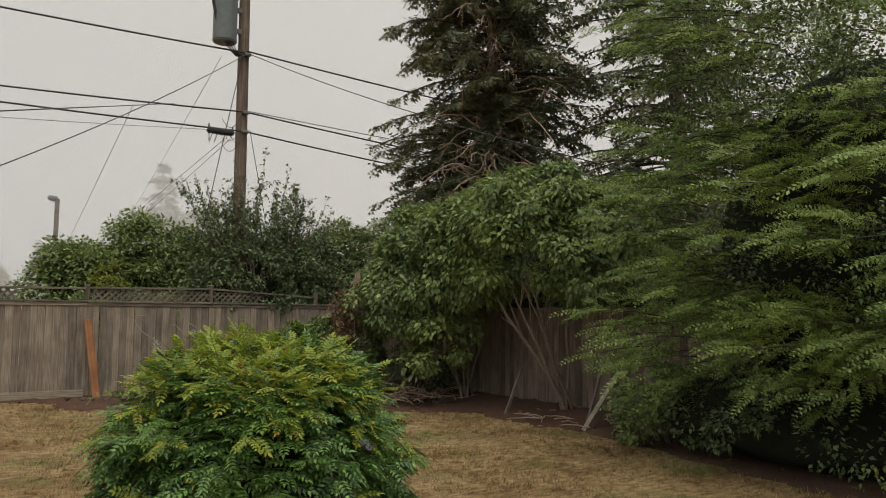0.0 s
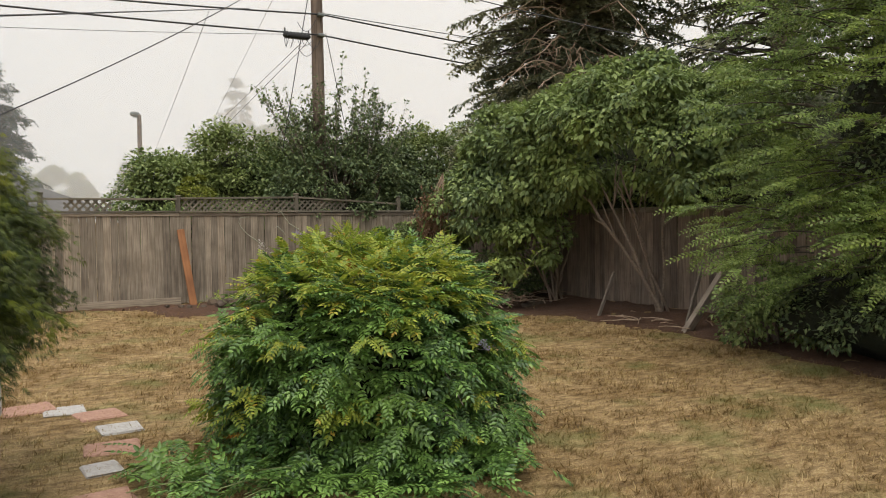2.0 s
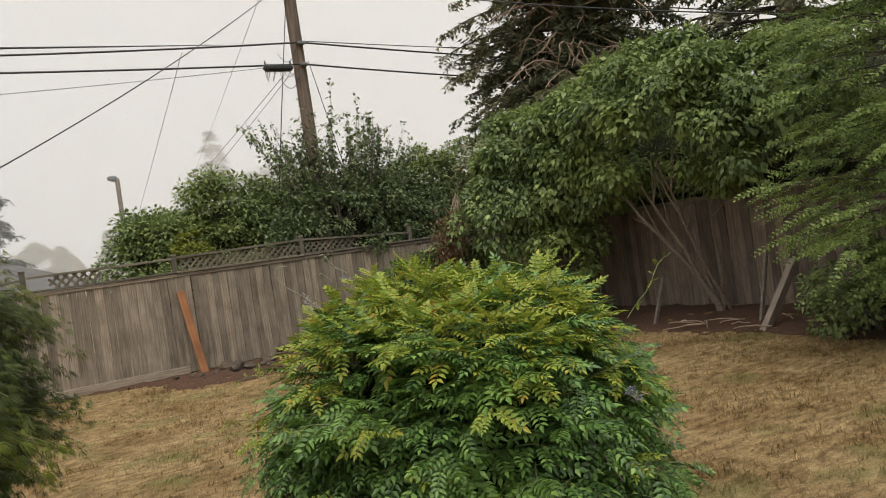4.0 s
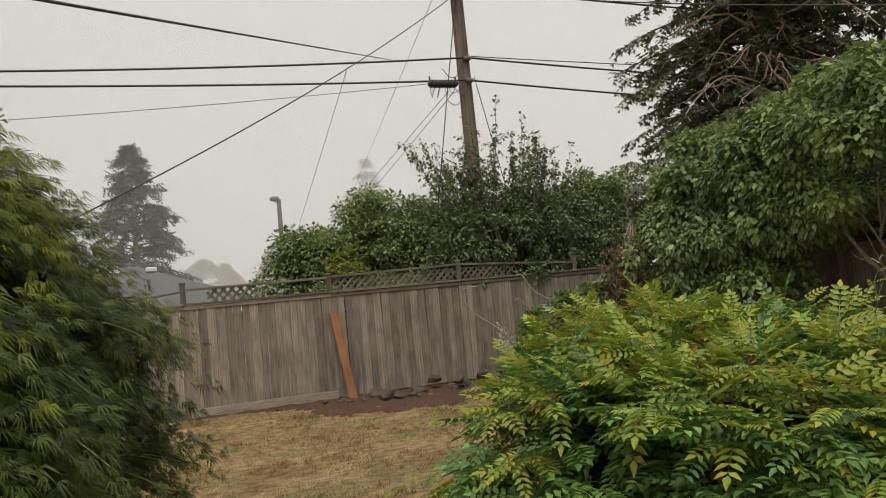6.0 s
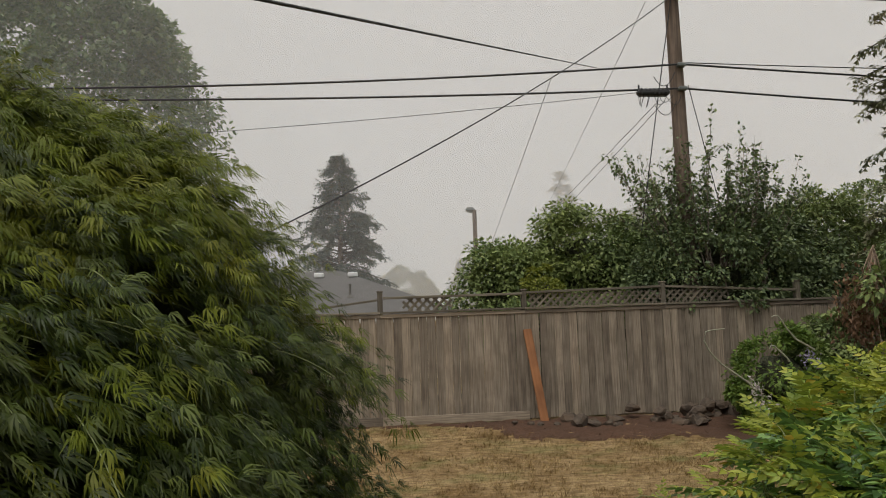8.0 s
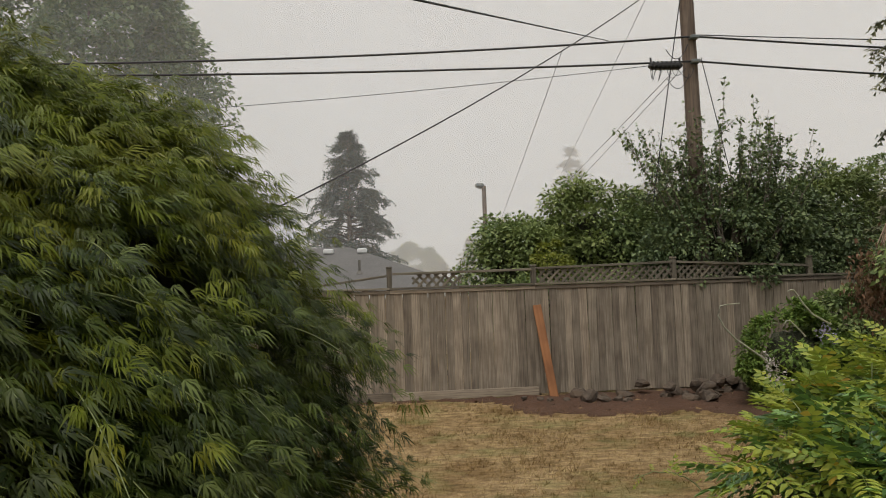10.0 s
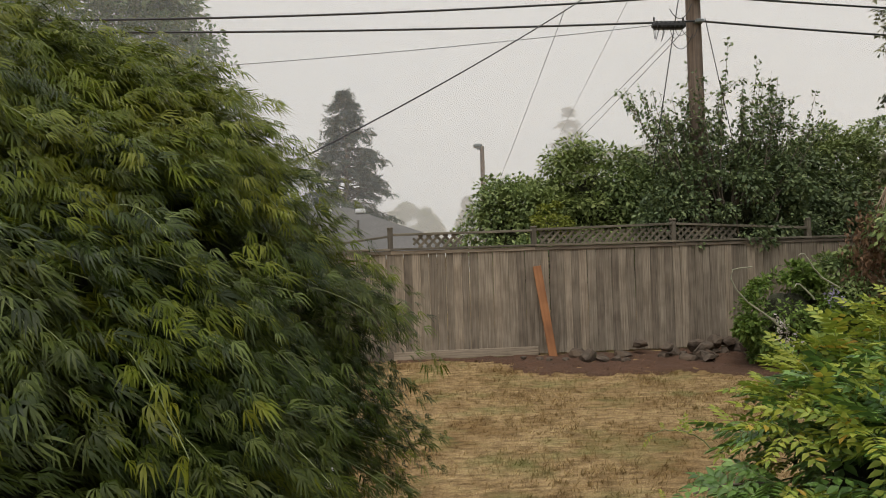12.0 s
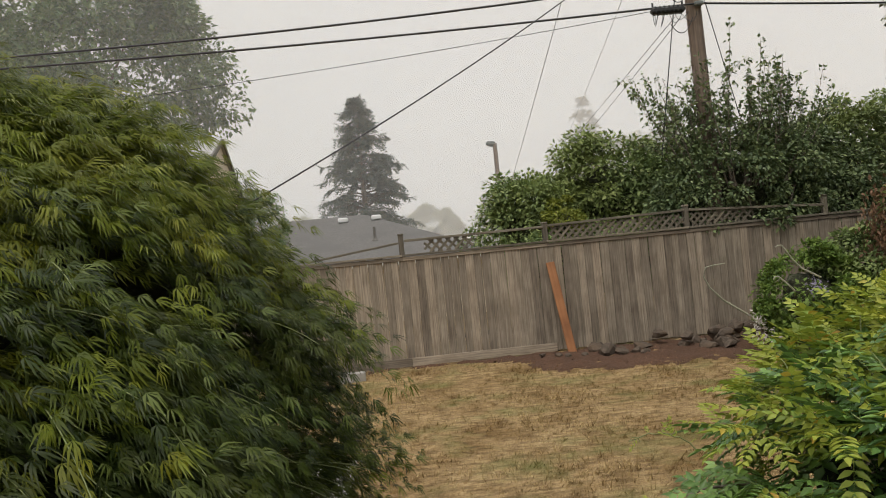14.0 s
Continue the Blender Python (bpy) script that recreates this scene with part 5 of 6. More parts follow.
def build_wisteria():
    rng = np.random.default_rng(101)
    t = thing("wisteria_bush", "dense domed wisteria bush, yellowing at the top", "bush")

    def surface(n, zlow=0.02):
        # even over the dome: pick a place along the profile by its length
        zz, rr_ = np.interp(np.linspace(0, 7, 200), range(8), W_Z), np.interp(np.linspace(0, 7, 200), range(8), W_R)
        seg = np.hypot(np.diff(zz), np.diff(rr_)) * (rr_[1:] + 0.08)
        cum = np.concatenate([[0], np.cumsum(seg)])
        s = np.interp(rng.random(n) * cum[-1], cum, np.arange(200))
        i = np.minimum(s.astype(int), 198)
        z = zz[i] + (zz[i + 1] - zz[i]) * (s - i)
        r = rr_[i] + (rr_[i + 1] - rr_[i]) * (s - i)
        a = rng.uniform(0, 2 * np.pi, n)
        ca, sa = np.cos(a), np.sin(a)
        nz = -(rr_[i + 1] - rr_[i]) / (np.hypot(zz[i + 1] - zz[i], rr_[i + 1] - rr_[i]) + 1e-9)
        nr = np.sqrt(np.clip(1 - nz ** 2, 0, 1))
        nrm = np.stack([ca * nr, sa * nr, nz], -1)
        d = unit(np.stack([ca, sa, (z - 0.7) * 1.2], -1))
        k = lumps(d, 103, 3.2, 0.075) * lumps(d, 104, 8.0, 0.035)
        # upper east side drawn in to fit the dome's outline from the camera
        k = k * (1 - 0.17 * sstep(0.1, 0.9, 0.86 * ca - 0.5 * sa) * sstep(0.55, 1.15, z))
        kz = np.where(z > 0.9, lumps(d, 105, 4.0, 0.05), 1)
        return np.stack([W_C[0] + ca * r * k, W_C[1] + sa * r * k, z * kz], -1), nrm

    def leaves(n, lo, hi, size, material, name, pick=None, droop=0.35, lift=0.0):
        pos, nrm = surface(n)
        if pick is not None:
            ok = pick(pos, nrm)
            pos, nrm = pos[ok], nrm[ok]
        m = len(pos)
        pos = pos + nrm * rng.uniform(lo, hi, (m, 1))
        side = unit(np.cross(nrm, [0, 0, 1.0]) + 1e-3) * rng.normal(size=(m, 1)) * 0.55
        out = unit(nrm * 0.55 * np.array([1, 1, 0.4]) + side + np.array([0, 0, -droop + lift]) + rng.normal(size=(m, 3)) * 0.22)
        up = unit(nrm * 0.55 + np.array([0, 0, 0.75]) + rng.normal(size=(m, 3)) * 0.18)
        pos[:, 2] = np.maximum(pos[:, 2], 0.05)
        v, f = scatter(*compound_leaf(5), pos - out * size * 0.35, out, up, size * rng.uniform(0.7, 1.2, m))
        part_mesh(name, mesh_from(name, v, f, material), t)

    seen = lambda p, n: (n @ np.array([-0.45, -0.89, 0.0]) > -0.45) | (rng.random(len(p)) < 0.3)
    leaves(1000, -0.24, -0.12, 0.26, M_WISTERIA, "foliage", seen)

    def shoots(n, material, name, keep, size, depth=-0.10, lift=0.25, length=(0.12, 0.26)):
        """Arching leafy shoots that overlap like shingles, with dark gaps between them."""
        pos, nrm = surface(n)
        ok = keep(pos, nrm) & seen(pos, nrm)
        pos, nrm = pos[ok], nrm[ok]
        P, D, U, S, runs = [], [], [], [], []
        for q, nn in zip(pos, nrm):
            side = unit(np.cross(nn, [0, 0, 1.0]) + 1e-3)
            d = unit(nn * np.array([0.75, 0.75, 0.5]) + side * rng.normal() * 0.6 + np.array([0, 0, lift]) + rng.normal(size=3) * 0.15)
            L = rng.uniform(*length)
            m = 8
            t_ = np.linspace(0, 1, m)[:, None]
            run = q + nn * (depth + rng.uniform(-0.12, 0.06)) + d * L * t_ + np.array([0, 0, -0.30 * L]) * t_ ** 2
            run[:, 2] = np.maximum(run[:, 2], 0.06)
            runs.append((run, 0.004, 0.0015))
            tang = unit(np.gradient(run, axis=0))
            for i_ in range(1, m):
                sd = unit(np.cross(tang[i_], [0, 0, 1.0])) * (1 if i_ % 2 else -1)
                P.append(run[i_])
                D.append(unit(tang[i_] * (0.45 + 0.5 * i_ / m) + sd * (0.95 - 0.5 * i_ / m) + np.array([0, 0, -0.28 + 0.24 * nn[2]]) + rng.normal(size=3) * 0.28))
                U.append(unit(np.array([0, 0, 0.9]) + nn * 0.35 + rng.normal(size=3) * 0.28))
                S.append(size * rng.uniform(0.75, 1.15) * (1.0 - 0.35 * (i_ / m) ** 2))
        v, f = scatter(*compound_leaf(5), np.array(P), np.array(D), np.array(U), np.array(S))
        part_mesh(name, mesh_from(name, v, f, material), t)
        part_mesh("stem_tangle", tubes("stem_tangle", runs, M_STEM, 4), t)

    yellow = lambda p: sstep(1.04, 1.30, p[:, 2]) * sstep(1.05, 0.5, np.hypot(p[:, 0] - 0.5, p[:, 1] - 1.95))
    shoots(640, M_WISTERIA, "foliage", lambda p, n: rng.random(len(p)) > 0.6 * yellow(p), 0.225, -0.08)
    # young growth plus a lighter upper half, painted for the light from above
    shoots(900, M_WIST_YOUNG_SUNLIT, "young_sunlit_foliage", lambda p, n: rng.random(len(p)) < np.maximum(0.95 * yellow(p), 0.06 + 0.50 * sstep(0.80, 1.30, p[:, 2])), 0.19, -0.03, 0.45, (0.12, 0.26))
    spot = lambda p, n: np.hypot(p[:, 0] - 0.85, p[:, 1] - 1.75) + 1.2 * np.abs(p[:, 2] - 1.34) < 0.40
    leaves(2400, -0.05, 0.06, 0.18, M_AUTUMN, "yellowed_foliage", lambda p, n: spot(p, n) & (rng.random(len(p)) < 0.20) | (rng.random(len(p)) < 0.003))
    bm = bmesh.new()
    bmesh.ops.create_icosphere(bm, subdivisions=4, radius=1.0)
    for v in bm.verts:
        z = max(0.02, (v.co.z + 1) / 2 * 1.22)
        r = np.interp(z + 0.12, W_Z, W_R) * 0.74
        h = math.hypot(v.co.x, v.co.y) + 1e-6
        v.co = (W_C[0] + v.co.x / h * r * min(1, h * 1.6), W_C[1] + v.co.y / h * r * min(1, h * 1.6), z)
    part("foliage_core", bm, M_CORE_SHADE, t, "solid dark core imitating shade among inner twigs", smooth=True)
    # stems seen at the foot, and runners
    paths = []
    for k in range(26):
        a = rng.uniform(0, 6.28)
        p0 = (W_C[0] + math.cos(a) * 0.3, W_C[1] + math.sin(a) * 0.3, 0.02)
        p1 = (W_C[0] + math.cos(a + 0.3) * 1.12, W_C[1] + math.sin(a + 0.3) * 1.12, rng.uniform(0.05, 0.9))
        paths.append((curve_pts(p0, p1, (0, 0, 0.35), 9, 0.015, rng), 0.012, 0.004))
    part_mesh("stem_tangle", tubes("stem_tangle", paths, M_BARK, 5), t)
    # long whippy tendrils standing out of the dome, with small young leaves
    for run in ([(0.257, 2.450, 1.515), (0.225, 2.450, 1.547), (0.132, 2.450, 1.614), (0.089, 2.450, 1.662), (0.069, 2.450, 1.704), (0.078, 2.450, 1.737), (0.105, 2.450, 1.742), (0.152, 2.450, 1.745)],
                [(0.598, 2.620, 1.646), (0.525, 2.620, 1.689), (0.490, 2.620, 1.731), (0.468, 2.620, 1.768), (0.455, 2.620, 1.785), (0.440, 2.620, 1.785), (0.430, 2.620, 1.779)],
                [(0.479, 2.600, 1.604), (0.470, 2.600, 1.618), (0.448, 2.600, 1.641), (0.421, 2.600, 1.667), (0.407, 2.600, 1.668), (0.399, 2.600, 1.655)]):
        part_mesh("tendril", tubes("tendril", [(np.array(run), 0.0042, 0.0020)], M_TENDRIL, 5), t, "pale bare curling tendril")
    tips = [((1.80, 1.40, 1.25), (2.05, 1.28, 1.42), 0.05),
            ((0.02, 2.55, 1.05), (-0.20, 2.70, 1.12), 0.04), ((-0.05, 2.3, 0.85), (-0.28, 2.45, 0.90), 0.04), ((0.95, 2.4, 1.55), (1.0, 2.5, 1.74), 0.03), ((0.45, 1.5, 1.42), (0.35, 1.4, 1.60), 0.03),
            ((1.15, 1.3, 1.48), (1.25, 1.2, 1.64), 0.03), ((-0.1, 1.6, 0.9), (-0.28, 1.48, 0.95), 0.04)]
    lp, lo = [], []
    for a, b, bow in tips:
        a, b = np.array(a) - (0, 0, 0.10 * (a[2] > 1.2)), np.array(b)
        p = curve_pts(a, b, (bow * 0.3, 0, abs(bow)), 10, 0.01, rng)
        hook = p[-1] + np.array([[0.03, 0, 0.03], [0.07, 0, 0.025], [0.09, 0, -0.01]]) * (1 if bow > 0 else -1)
        part_mesh("tendril", tubes("tendril", [(np.vstack([p, p[-1] + (hook - p[-1]) * 0.5]), 0.0026, 0.0014)], M_STEM, 5), t)
        for i in range(1, 9):
            lp.append(p[i])
            lo.append(unit(p[i] - p[i - 1] + rng.normal(size=3) * 0.06 + np.array([0, 0, 0.02])))
    m = len(lp)
    v, f = scatter(*compound_leaf(4), np.array(lp), np.array(lo), np.tile([0, 0, 1.0], (m, 1)) + rng.normal(size=(m, 3)) * 0.4, rng.uniform(0.03, 0.08, m))
    part_mesh("young_sunlit_foliage", mesh_from("young_sunlit_foliage", v, f, M_WIST_YOUNG_SUNLIT), t)
    # flower clusters
    def raceme(c, n, length, material, label):
        p = np.array(c) + rng.normal(size=(n, 3)) * np.array([0.015, 0.015, 0.012]) + np.linspace(0, 1, n)[:, None] * np.array([0.03, -0.02, -length])
        vv, ff = scatter(OVATE_V, OVATE_F3, p, noise_dirs(n, rng), noise_dirs(n, rng), 0.014 * rng.uniform(0.7, 1.2, n))
        part_mesh("flower", mesh_from("flower", vv, ff, material), t, label)
    raceme((1.244, 0.869, 0.90), 90, 0.06, M_FLOWER, "small lilac-blue flower cluster")
    raceme((0.584, 2.671, 1.635), 70, 0.05, M_FLOWER, "small lilac-blue flower cluster")
    for c in ((0.229, 1.884, 1.24), (0.217, 2.395, 1.56), (0.30, 1.75, 1.2), (0.75, 2.3, 1.6), (0.55, 1.35, 1.36), (1.0, 0.95, 0.45)):
        raceme(c, 90, 0.10, M_FADED, "faded greyish flower cluster")
    # sprawling runners of the same vine over the lawn at its foot
    g = thing("ground_vine", "low wisteria runners sprawling over the lawn", "vine")
    m = 430
    x = rng.uniform(-0.75, 1.5, m)
    y = np.interp(x, [-1.0, -0.3, 0.6, 1.9], [1.75, 1.55, 0.78, 0.85]) + rng.normal(size=m) * np.interp(x, [-1.0, 0.0, 1.9], [0.24, 0.34, 0.14])
    pos = np.stack([x, y, rng.uniform(0.04, 0.20, m) * np.interp(x, [-1, -0.2, 1.9], [0.6, 1.1, 0.9])], -1)
    out = unit(rng.normal(size=(m, 3)) * np.array([1, 1, 0.25]) + np.array([-0.4, -0.3, 0.1]))
    v, f = scatter(*compound_leaf(5), pos, out, np.tile([0, 0, 1.0], (m, 1)) + rng.normal(size=(m, 3)) * 0.25, rng.uniform(0.16, 0.26, m))
    part_mesh("foliage", mesh_from("foliage", v, f, M_WISTERIA), g)
    paths = [(curve_pts((0.3, 1.2, 0.05), (rng.uniform(-0.9, 0.2), rng.uniform(1.0, 1.9), 0.04), (0, 0, 0.05), 8, 0.02, rng), 0.006, 0.003) for _ in range(14)]
    part_mesh("stem_tangle", tubes("stem_tangle", paths, M_STEM, 5), g)


build_wisteria()


# ---- weeping laceleaf maple ----
MP_C = np.array([-2.72, 2.1])
MP_Z = [0.30, 0.7, 1.1, 1.45, 1.75, 2.0, 2.2, 2.36, 2.44, 2.48]
MP_R = [1.06, 1.22, 1.34, 1.38, 1.28, 1.03, 0.78, 0.58, 0.38, 0.0]


def build_maple():
    rng = np.random.default_rng(111)
    t = thing("japanese_maple", "weeping laceleaf maple with finely cut green leaves", "tree")

    def profile(z):
        return np.interp(z, MP_Z, MP_R)

    chunks_p, chunks_d, chunks_u, chunks_s, twigs, tops = [], [], [], [], [], []
    # drooping tufts overlap like thatch, with dark hollows under each
    tufts = 490
    for q in range(tufts):
        a0 = rng.uniform(-2.55, 0.65) if rng.random() < 0.80 else rng.uniform(-3.14, 3.14)
        z0 = 0.66 + 1.84 * rng.random() ** 0.66
        depth = -0.20 + rng.uniform(-0.12, 0.05) - 0.34 * sstep(1.35, 0.65, z0)
        tilt = rng.normal() * 0.30
        # paler leaves for tufts that daylight would catch, mostly near the top
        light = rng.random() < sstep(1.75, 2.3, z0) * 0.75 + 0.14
        for k in range(9):
            a = a0 + rng.normal() * 0.06
            zr = min(z0 + rng.normal() * 0.04, 2.46)
            ca, sa = math.cos(a), math.sin(a)
            d0 = unit(np.array([[ca, sa, (zr - 1.3) * 0.8]]))
            kk = lumps(d0, 113, 3.5, 0.06)[0] * lumps(d0, 114, 9.0, 0.045)[0]
            kk = kk * lumps(d0, 115, 6.0, 0.07)[0]
            r0 = max(profile(max(zr - 0.20, 0.3)) * kk + depth, 0.03) + 0.20 * math.exp(-((a + 0.85) / 0.4) ** 2 - ((zr - 1.2) / 0.33) ** 2)
            L = rng.uniform(0.24, 0.44) * (1 - 0.35 * sstep(1.1, 0.7, z0))
            out, side = np.array([ca, sa, 0.0]), np.array([-sa, ca, 0.0])
            rise = 0.08 + 0.14 * sstep(1.6, 2.4, zr)
            d = unit(out * 0.75 + side * (0.72 - 0.55 * sstep(-1.3, -0.3, a) + tilt + rng.normal() * 0.30) + np.array([0, 0, rise + rng.normal() * 0.15]))
            m = 9
            tt = np.linspace(0, 1, m)[:, None]
            p = np.array([MP_C[0] + ca * r0, MP_C[1] + sa * r0, zr]) + d * L * tt - np.array([0, 0, rng.uniform(0.26, 0.62) * L]) * tt ** 2
            if p[:, 2].min() < 0.15:
                continue
            if k % 8 == 0:
                twigs.append((p, 0.0026, 0.001))
            tang = unit(np.gradient(p, axis=0))
            nodes = 20
            ii = rng.integers(1, m, nodes)
            s = rng.choice([-1, 1], nodes)[:, None]
            nd = unit(tang[ii] * 0.85 + side * s * 0.24 + rng.normal(size=(nodes, 3)) * 0.17)
            nu = unit(out * 0.45 + np.array([0, -0.35, 0.95]) + rng.normal(size=(nodes, 3)) * 0.32)
            chunks_d.append(nd)
            chunks_p.append(p[ii] + rng.normal(size=(nodes, 3)) * 0.014)
            chunks_u.append(nu)
            chunks_s.append(rng.uniform(0.038, 0.072, nodes))
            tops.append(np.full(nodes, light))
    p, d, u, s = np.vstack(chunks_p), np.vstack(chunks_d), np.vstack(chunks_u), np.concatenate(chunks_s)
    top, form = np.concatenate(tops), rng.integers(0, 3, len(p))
    for name, material, pick, label in (("crown", M_MAPLE, ~top, ""), ("crown_top", M_MAPLE_TOP, top, "olive-yellow leaves, coloured lighter as if in daylight")):
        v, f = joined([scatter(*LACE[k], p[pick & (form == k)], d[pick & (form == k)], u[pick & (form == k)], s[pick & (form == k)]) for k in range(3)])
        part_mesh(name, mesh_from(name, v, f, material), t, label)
    part_mesh("shoot_tangle", tubes("shoot_tangle", twigs, M_STEM, 4), t)
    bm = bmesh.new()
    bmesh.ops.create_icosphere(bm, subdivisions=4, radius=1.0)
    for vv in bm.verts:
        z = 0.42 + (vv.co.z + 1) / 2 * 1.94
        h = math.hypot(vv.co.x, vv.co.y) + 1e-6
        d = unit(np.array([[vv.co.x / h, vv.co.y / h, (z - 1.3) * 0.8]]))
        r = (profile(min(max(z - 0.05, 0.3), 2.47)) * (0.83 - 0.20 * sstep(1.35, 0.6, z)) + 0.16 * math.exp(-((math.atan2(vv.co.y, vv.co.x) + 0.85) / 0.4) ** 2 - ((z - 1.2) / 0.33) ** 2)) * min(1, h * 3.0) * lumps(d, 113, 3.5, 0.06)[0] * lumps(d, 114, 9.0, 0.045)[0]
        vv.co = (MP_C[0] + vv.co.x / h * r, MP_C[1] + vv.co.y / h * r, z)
    part("foliage_core", bm, M_CORE_SHADE, t, "solid dark core imitating shade among inner twigs", smooth=True)
    paths = [(curve_pts((MP_C[0], MP_C[1], 0), (MP_C[0] + 0.05, MP_C[1], 1.5), (0.1, 0.05, 0), 8, 0.02, rng), 0.08, 0.05)]
    for k in range(9):
        a = rng.uniform(0, 6.28)
        paths.append((curve_pts((MP_C[0], MP_C[1], 0.9), (MP_C[0] + math.cos(a) * 0.9, MP_C[1] + math.sin(a) * 0.9, 1.6), (0, 0, 0.35), 8, 0.02, rng), 0.035, 0.01))
    part_mesh("trunk", tubes("trunk", paths, M_BARK, 7), t)


build_maple()


# ---- paving and small things ----
def slab_thing(name, label, category, place, size, turn, material, group=""):
    sx, sy, sz = size
    bm = box_bm(sx, sy, sz, 0.012, (0, 0, sz / 2))
    rr = random.Random(name + str(place))
    for v in bm.verts:
        v.co.x += rr.uniform(-0.012, 0.012)
        v.co.y += rr.uniform(-0.012, 0.012)
    me = bpy.data.meshes.new(name)
    bm.to_mesh(me)
    bm.free()
    me.materials.append(material)
    ob = new(name, me)
    ob.location = (place[0], place[1], float(ground_z(place[0], place[1])) - 0.038)
    ob.rotation_euler = (rr.uniform(-0.02, 0.02), rr.uniform(-0.02, 0.02), radians(turn))
    return tagged(ob, label, category, group)


red, grey = "worn reddish stepping stone sunk in the lawn", "pale grey stepping stone sunk in the lawn"
for x, y, sx, sy, turn, m in ((-1.36, 4.60, 0.42, 0.42, 8, 1), (-1.07, 4.38, 0.34, 0.34, 0, 0), (-0.80, 4.05, 0.38, 0.36, 10, 1), (-0.70, 3.46, 0.34, 0.34, 5, 0), (-0.82, 2.87, 0.38, 0.34, -5, 1), (-0.94, 2.34, 0.24, 0.30, 6, 0), (-1.0, 1.66, 0.38, 0.40, 4, 1)):
    slab_thing("stepping_stone", red if m else grey, "stepping stone", (x, y), (sx, sy, 0.055), turn, M_PAVER_R if m else M_PAVER_G, "stepping stones")
slab_thing("concrete_pad", "pale concrete pad set in the lawn beside the maple", "concrete pad", (-2.74, 5.72), (2.3, 2.55, 0.12), 1, M_CONCRETE)
slab_thing("concrete_block", "small pale concrete block at the foot of the fence", "concrete block", (-1.95, 11.6), (0.38, 0.24, 0.16), 4, M_CONCRETE)


def rock(place, size, seed):
    bm = bmesh.new()
    bmesh.ops.create_icosphere(bm, subdivisions=2, radius=1.0)
    rr = np.random.default_rng(seed)
    d = np.array([v.co[:] for v in bm.verts])
    k = lumps(d, seed, 2.6, 0.28)
    cuts = [(unit(rr.normal(size=3)), rr.uniform(0.55, 0.85)) for _ in range(7)]
    for v, dd, kk in zip(bm.verts, d, k):
        p = dd * kk
        for nn, h in cuts:
            over = p @ nn - h
            if over > 0:
                p = p - nn * over
        v.co = p * np.array(size)
    ob = part("rock", bm, M_ROCK)
    ob.location = (place[0], place[1], float(ground_z(place[0], place[1])) + place[2])
    ob.rotation_euler = (0, 0, rr.uniform(0, 6.28))
    return tagged(ob, "dark angular basalt rock piled by the fence", "rock", "rock border")


def build_rocks():
    rr = np.random.default_rng(121)
    for k in range(34):
        x = rr.uniform(2.0, 5.0)
        y = 11.75 + rr.uniform(-0.35, 0.35) - 0.12 * (x - 2.0)
        s = rr.uniform(0.07, 0.19)
        rock((x, y, s * 0.25 + (0.14 if rr.random() < 0.3 and x > 3 else 0)), (s * rr.uniform(1.0, 1.5), s, s * rr.uniform(0.6, 0.9)), 300 + k)
    for k in range(8):
        rock((rr.uniform(0.9, 2.4), rr.uniform(11.6, 12.1), 0.02), (rr.uniform(0.05, 0.11), 0.06, 0.05), 350 + k)
    for k in range(14):
        s = rr.uniform(0.06, 0.16)
        rock((rr.uniform(6.2, 7.9), rr.uniform(8.6, 9.6), s * 0.3), (s * 1.3, s, s * 0.7), 370 + k)


build_rocks()


def plank(name, label, a, b, w, th, material, category):
    a, b = Vector(a), Vector(b)
    d = b - a
    bm = box_bm(w, th, d.length, 0.004, (0, 0, d.length / 2))
    ob = part(name, bm, material)
    z = d.normalized()
    x = Vector((1, 0, 0)) - z * z.x
    x.normalize()
    m = Matrix((x, z.cross(x), z)).transposed().to_4x4()
    ob.matrix_basis = Matrix.Translation(a) @ m
    return tagged(ob, label, category)


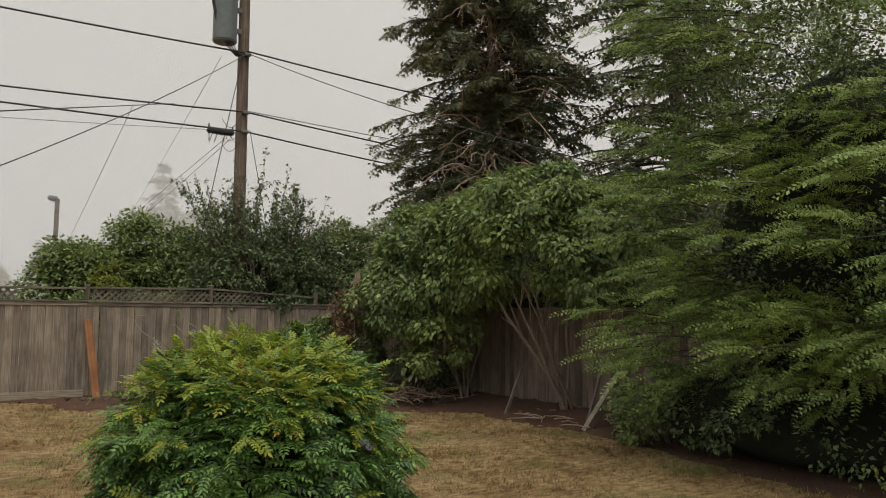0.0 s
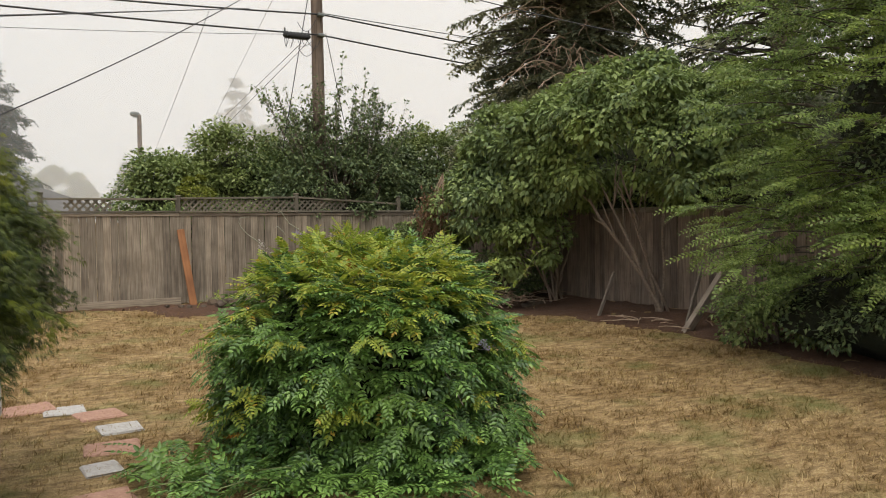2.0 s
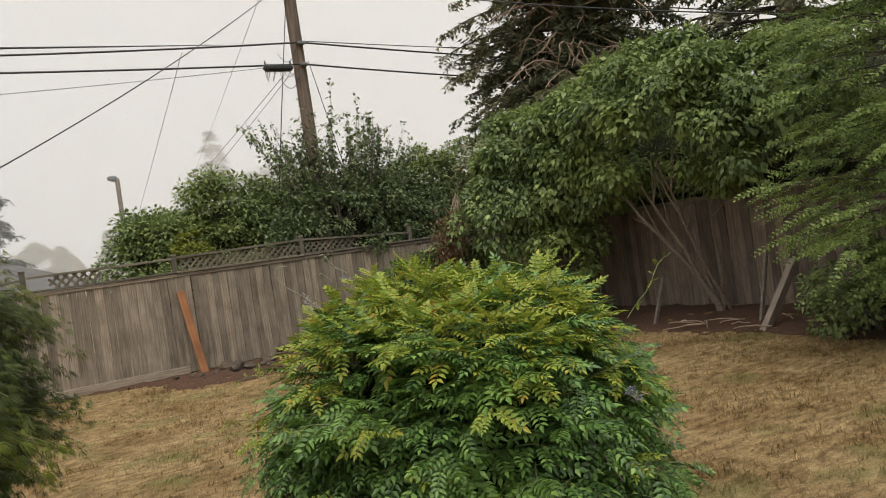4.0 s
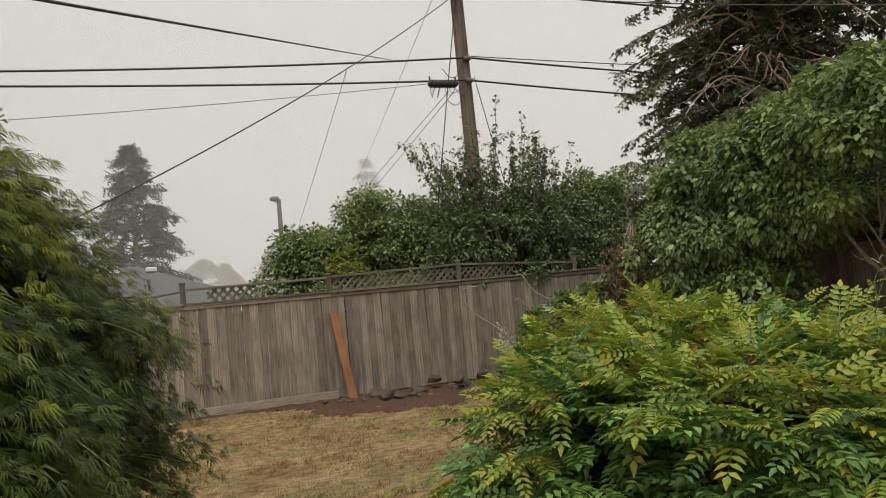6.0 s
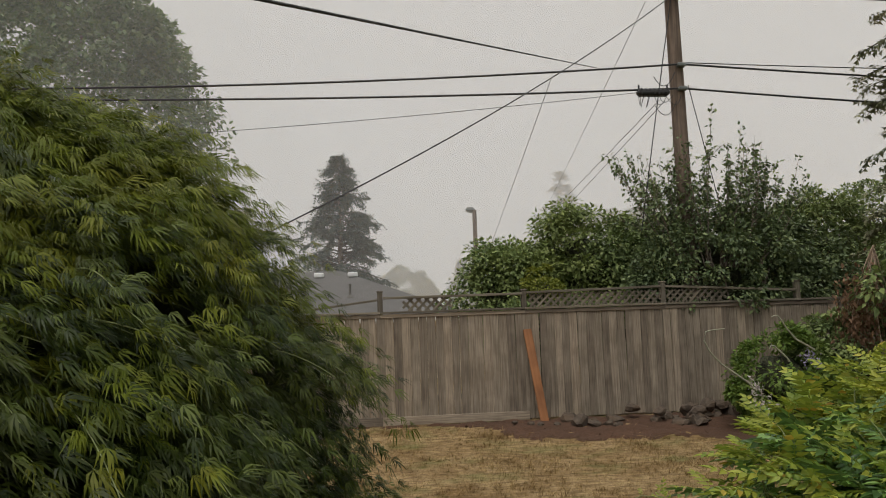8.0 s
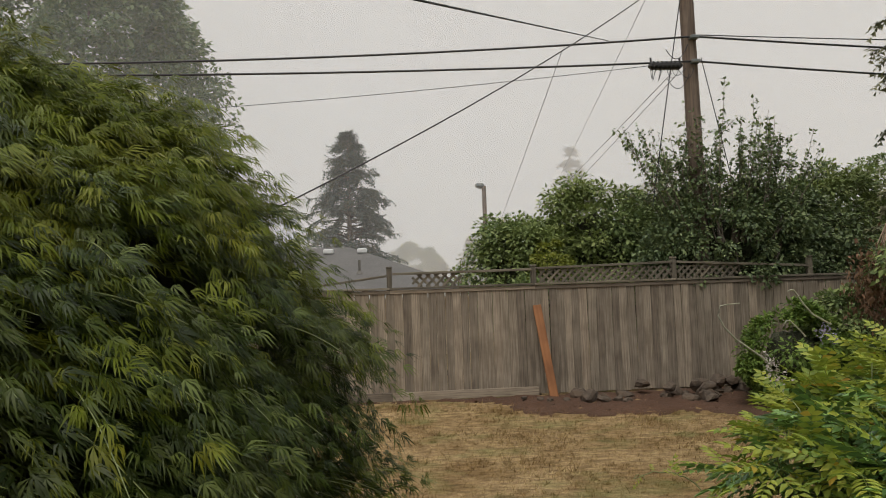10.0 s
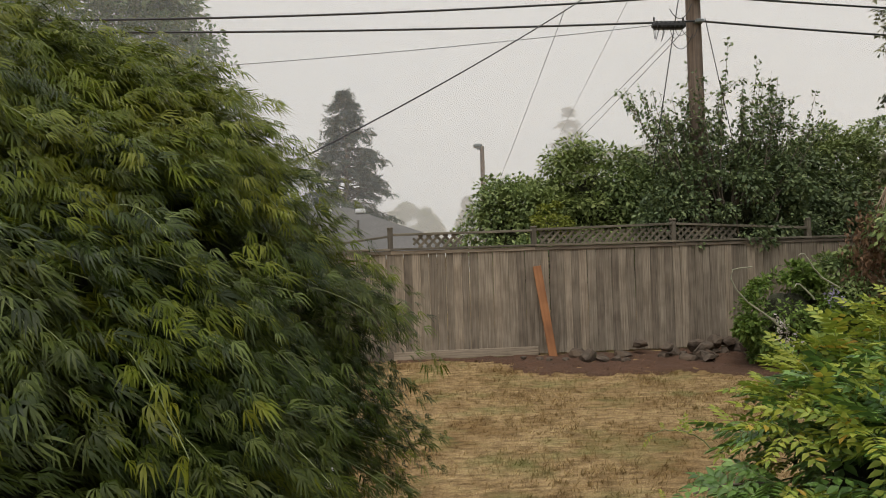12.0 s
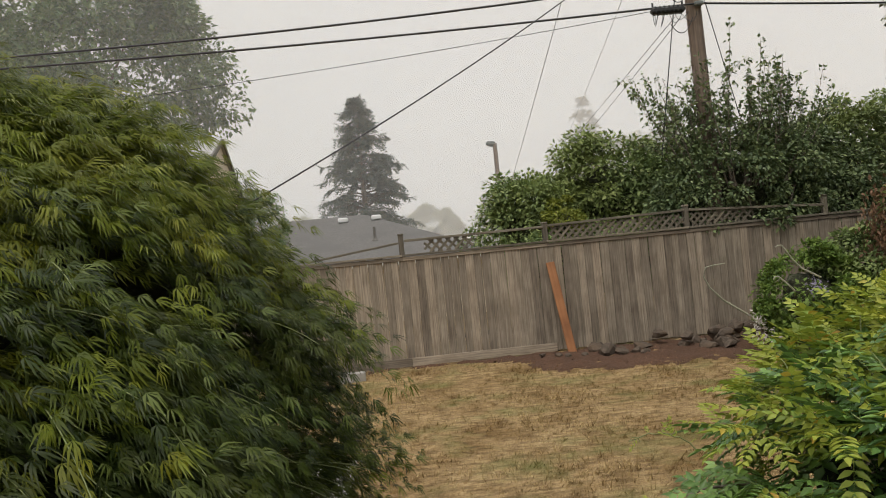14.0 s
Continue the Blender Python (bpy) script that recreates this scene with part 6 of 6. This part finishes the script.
plank("cedar_board", "fresh orange cedar board leaning against the fence", (1.62, 12.05, 0.08), (1.445, 12.335, 1.62), 0.14, 0.022, M_BOARD, "board")
plank("wooden_stake", "grey weathered wooden stake leaning in the bed", (7.15, 4.62, -0.02), (7.83, 4.50, 0.86), 0.12, 0.09, M_STAKE, "stake")
plank("wooden_stake", "short grey wooden stake leaning in the bed", (7.25, 6.65, 0.0), (7.72, 6.75, 0.78), 0.05, 0.045, M_STAKE, "stake")
plank("wooden_stake", "dark wooden stake leaning against the lilac", (7.55, 4.95, 0.05), (8.15, 5.15, 1.0), 0.05, 0.045, M_BARK, "stake")


def build_brush():
    rng = np.random.default_rng(131)
    paths = []
    for k in range(60):
        a = np.array([rng.uniform(6.2, 7.6), rng.uniform(8.4, 9.5), rng.uniform(0.06, 0.28)])
        b = a + np.array([rng.normal() * 0.45, rng.normal() * 0.35, rng.uniform(-0.05, 0.12)])
        b[2] = max(b[2], 0.08)
        paths.append((curve_pts(a, b, (0, 0, 0.04), 6, 0.012, rng), 0.009, 0.004))
    for k in range(14):
        a = np.array([rng.uniform(6.9, 8.2), rng.uniform(4.4, 6.4), 0.1])
        b = a + np.array([rng.normal() * 0.3, rng.normal() * 0.35, 0.02])
        paths.append((curve_pts(a, b, (0, 0, 0.03), 6, 0.01, rng), 0.012, 0.006))
    ob = new("brush_pile", tubes("brush_pile", paths, M_DEAD, 5))
    tagged(ob, "heap of dry grey cut branches on the bed", "brush pile", kind="stuff")


build_brush()


def build_red_flower():
    rng = np.random.default_rng(141)
    t = thing("flowering_plant", "small plant with a red flower under the hedge tree", "plant", (0, 0, 0))
    c = np.array([5.66, -0.62, 0.0])
    pos = c + rng.normal(size=(160, 3)) * np.array([0.10, 0.10, 0.12]) + np.array([0, 0, 0.42])
    part_mesh("foliage", leaf_mesh("foliage", pos, unit(rng.normal(size=pos.shape) + np.array([0, 0, 0.4])), rng.normal(size=pos.shape), 0.06, M_YELLOWGREEN, rng), t)
    pos = c + rng.normal(size=(24, 3)) * 0.035 + np.array([-0.04, 0, 0.71])
    part_mesh("flower", leaf_mesh("flower", pos, unit(rng.normal(size=pos.shape)), rng.normal(size=pos.shape), 0.07, M_RED, rng), t, "bright red flower")
    part_mesh("stem_tangle", tubes("stem_tangle", [(curve_pts(c, c + np.array([rng.normal() * 0.08, rng.normal() * 0.08, 0.68]), n=6), 0.008, 0.005) for _ in range(8)], M_STEM, 5), t)


build_red_flower()
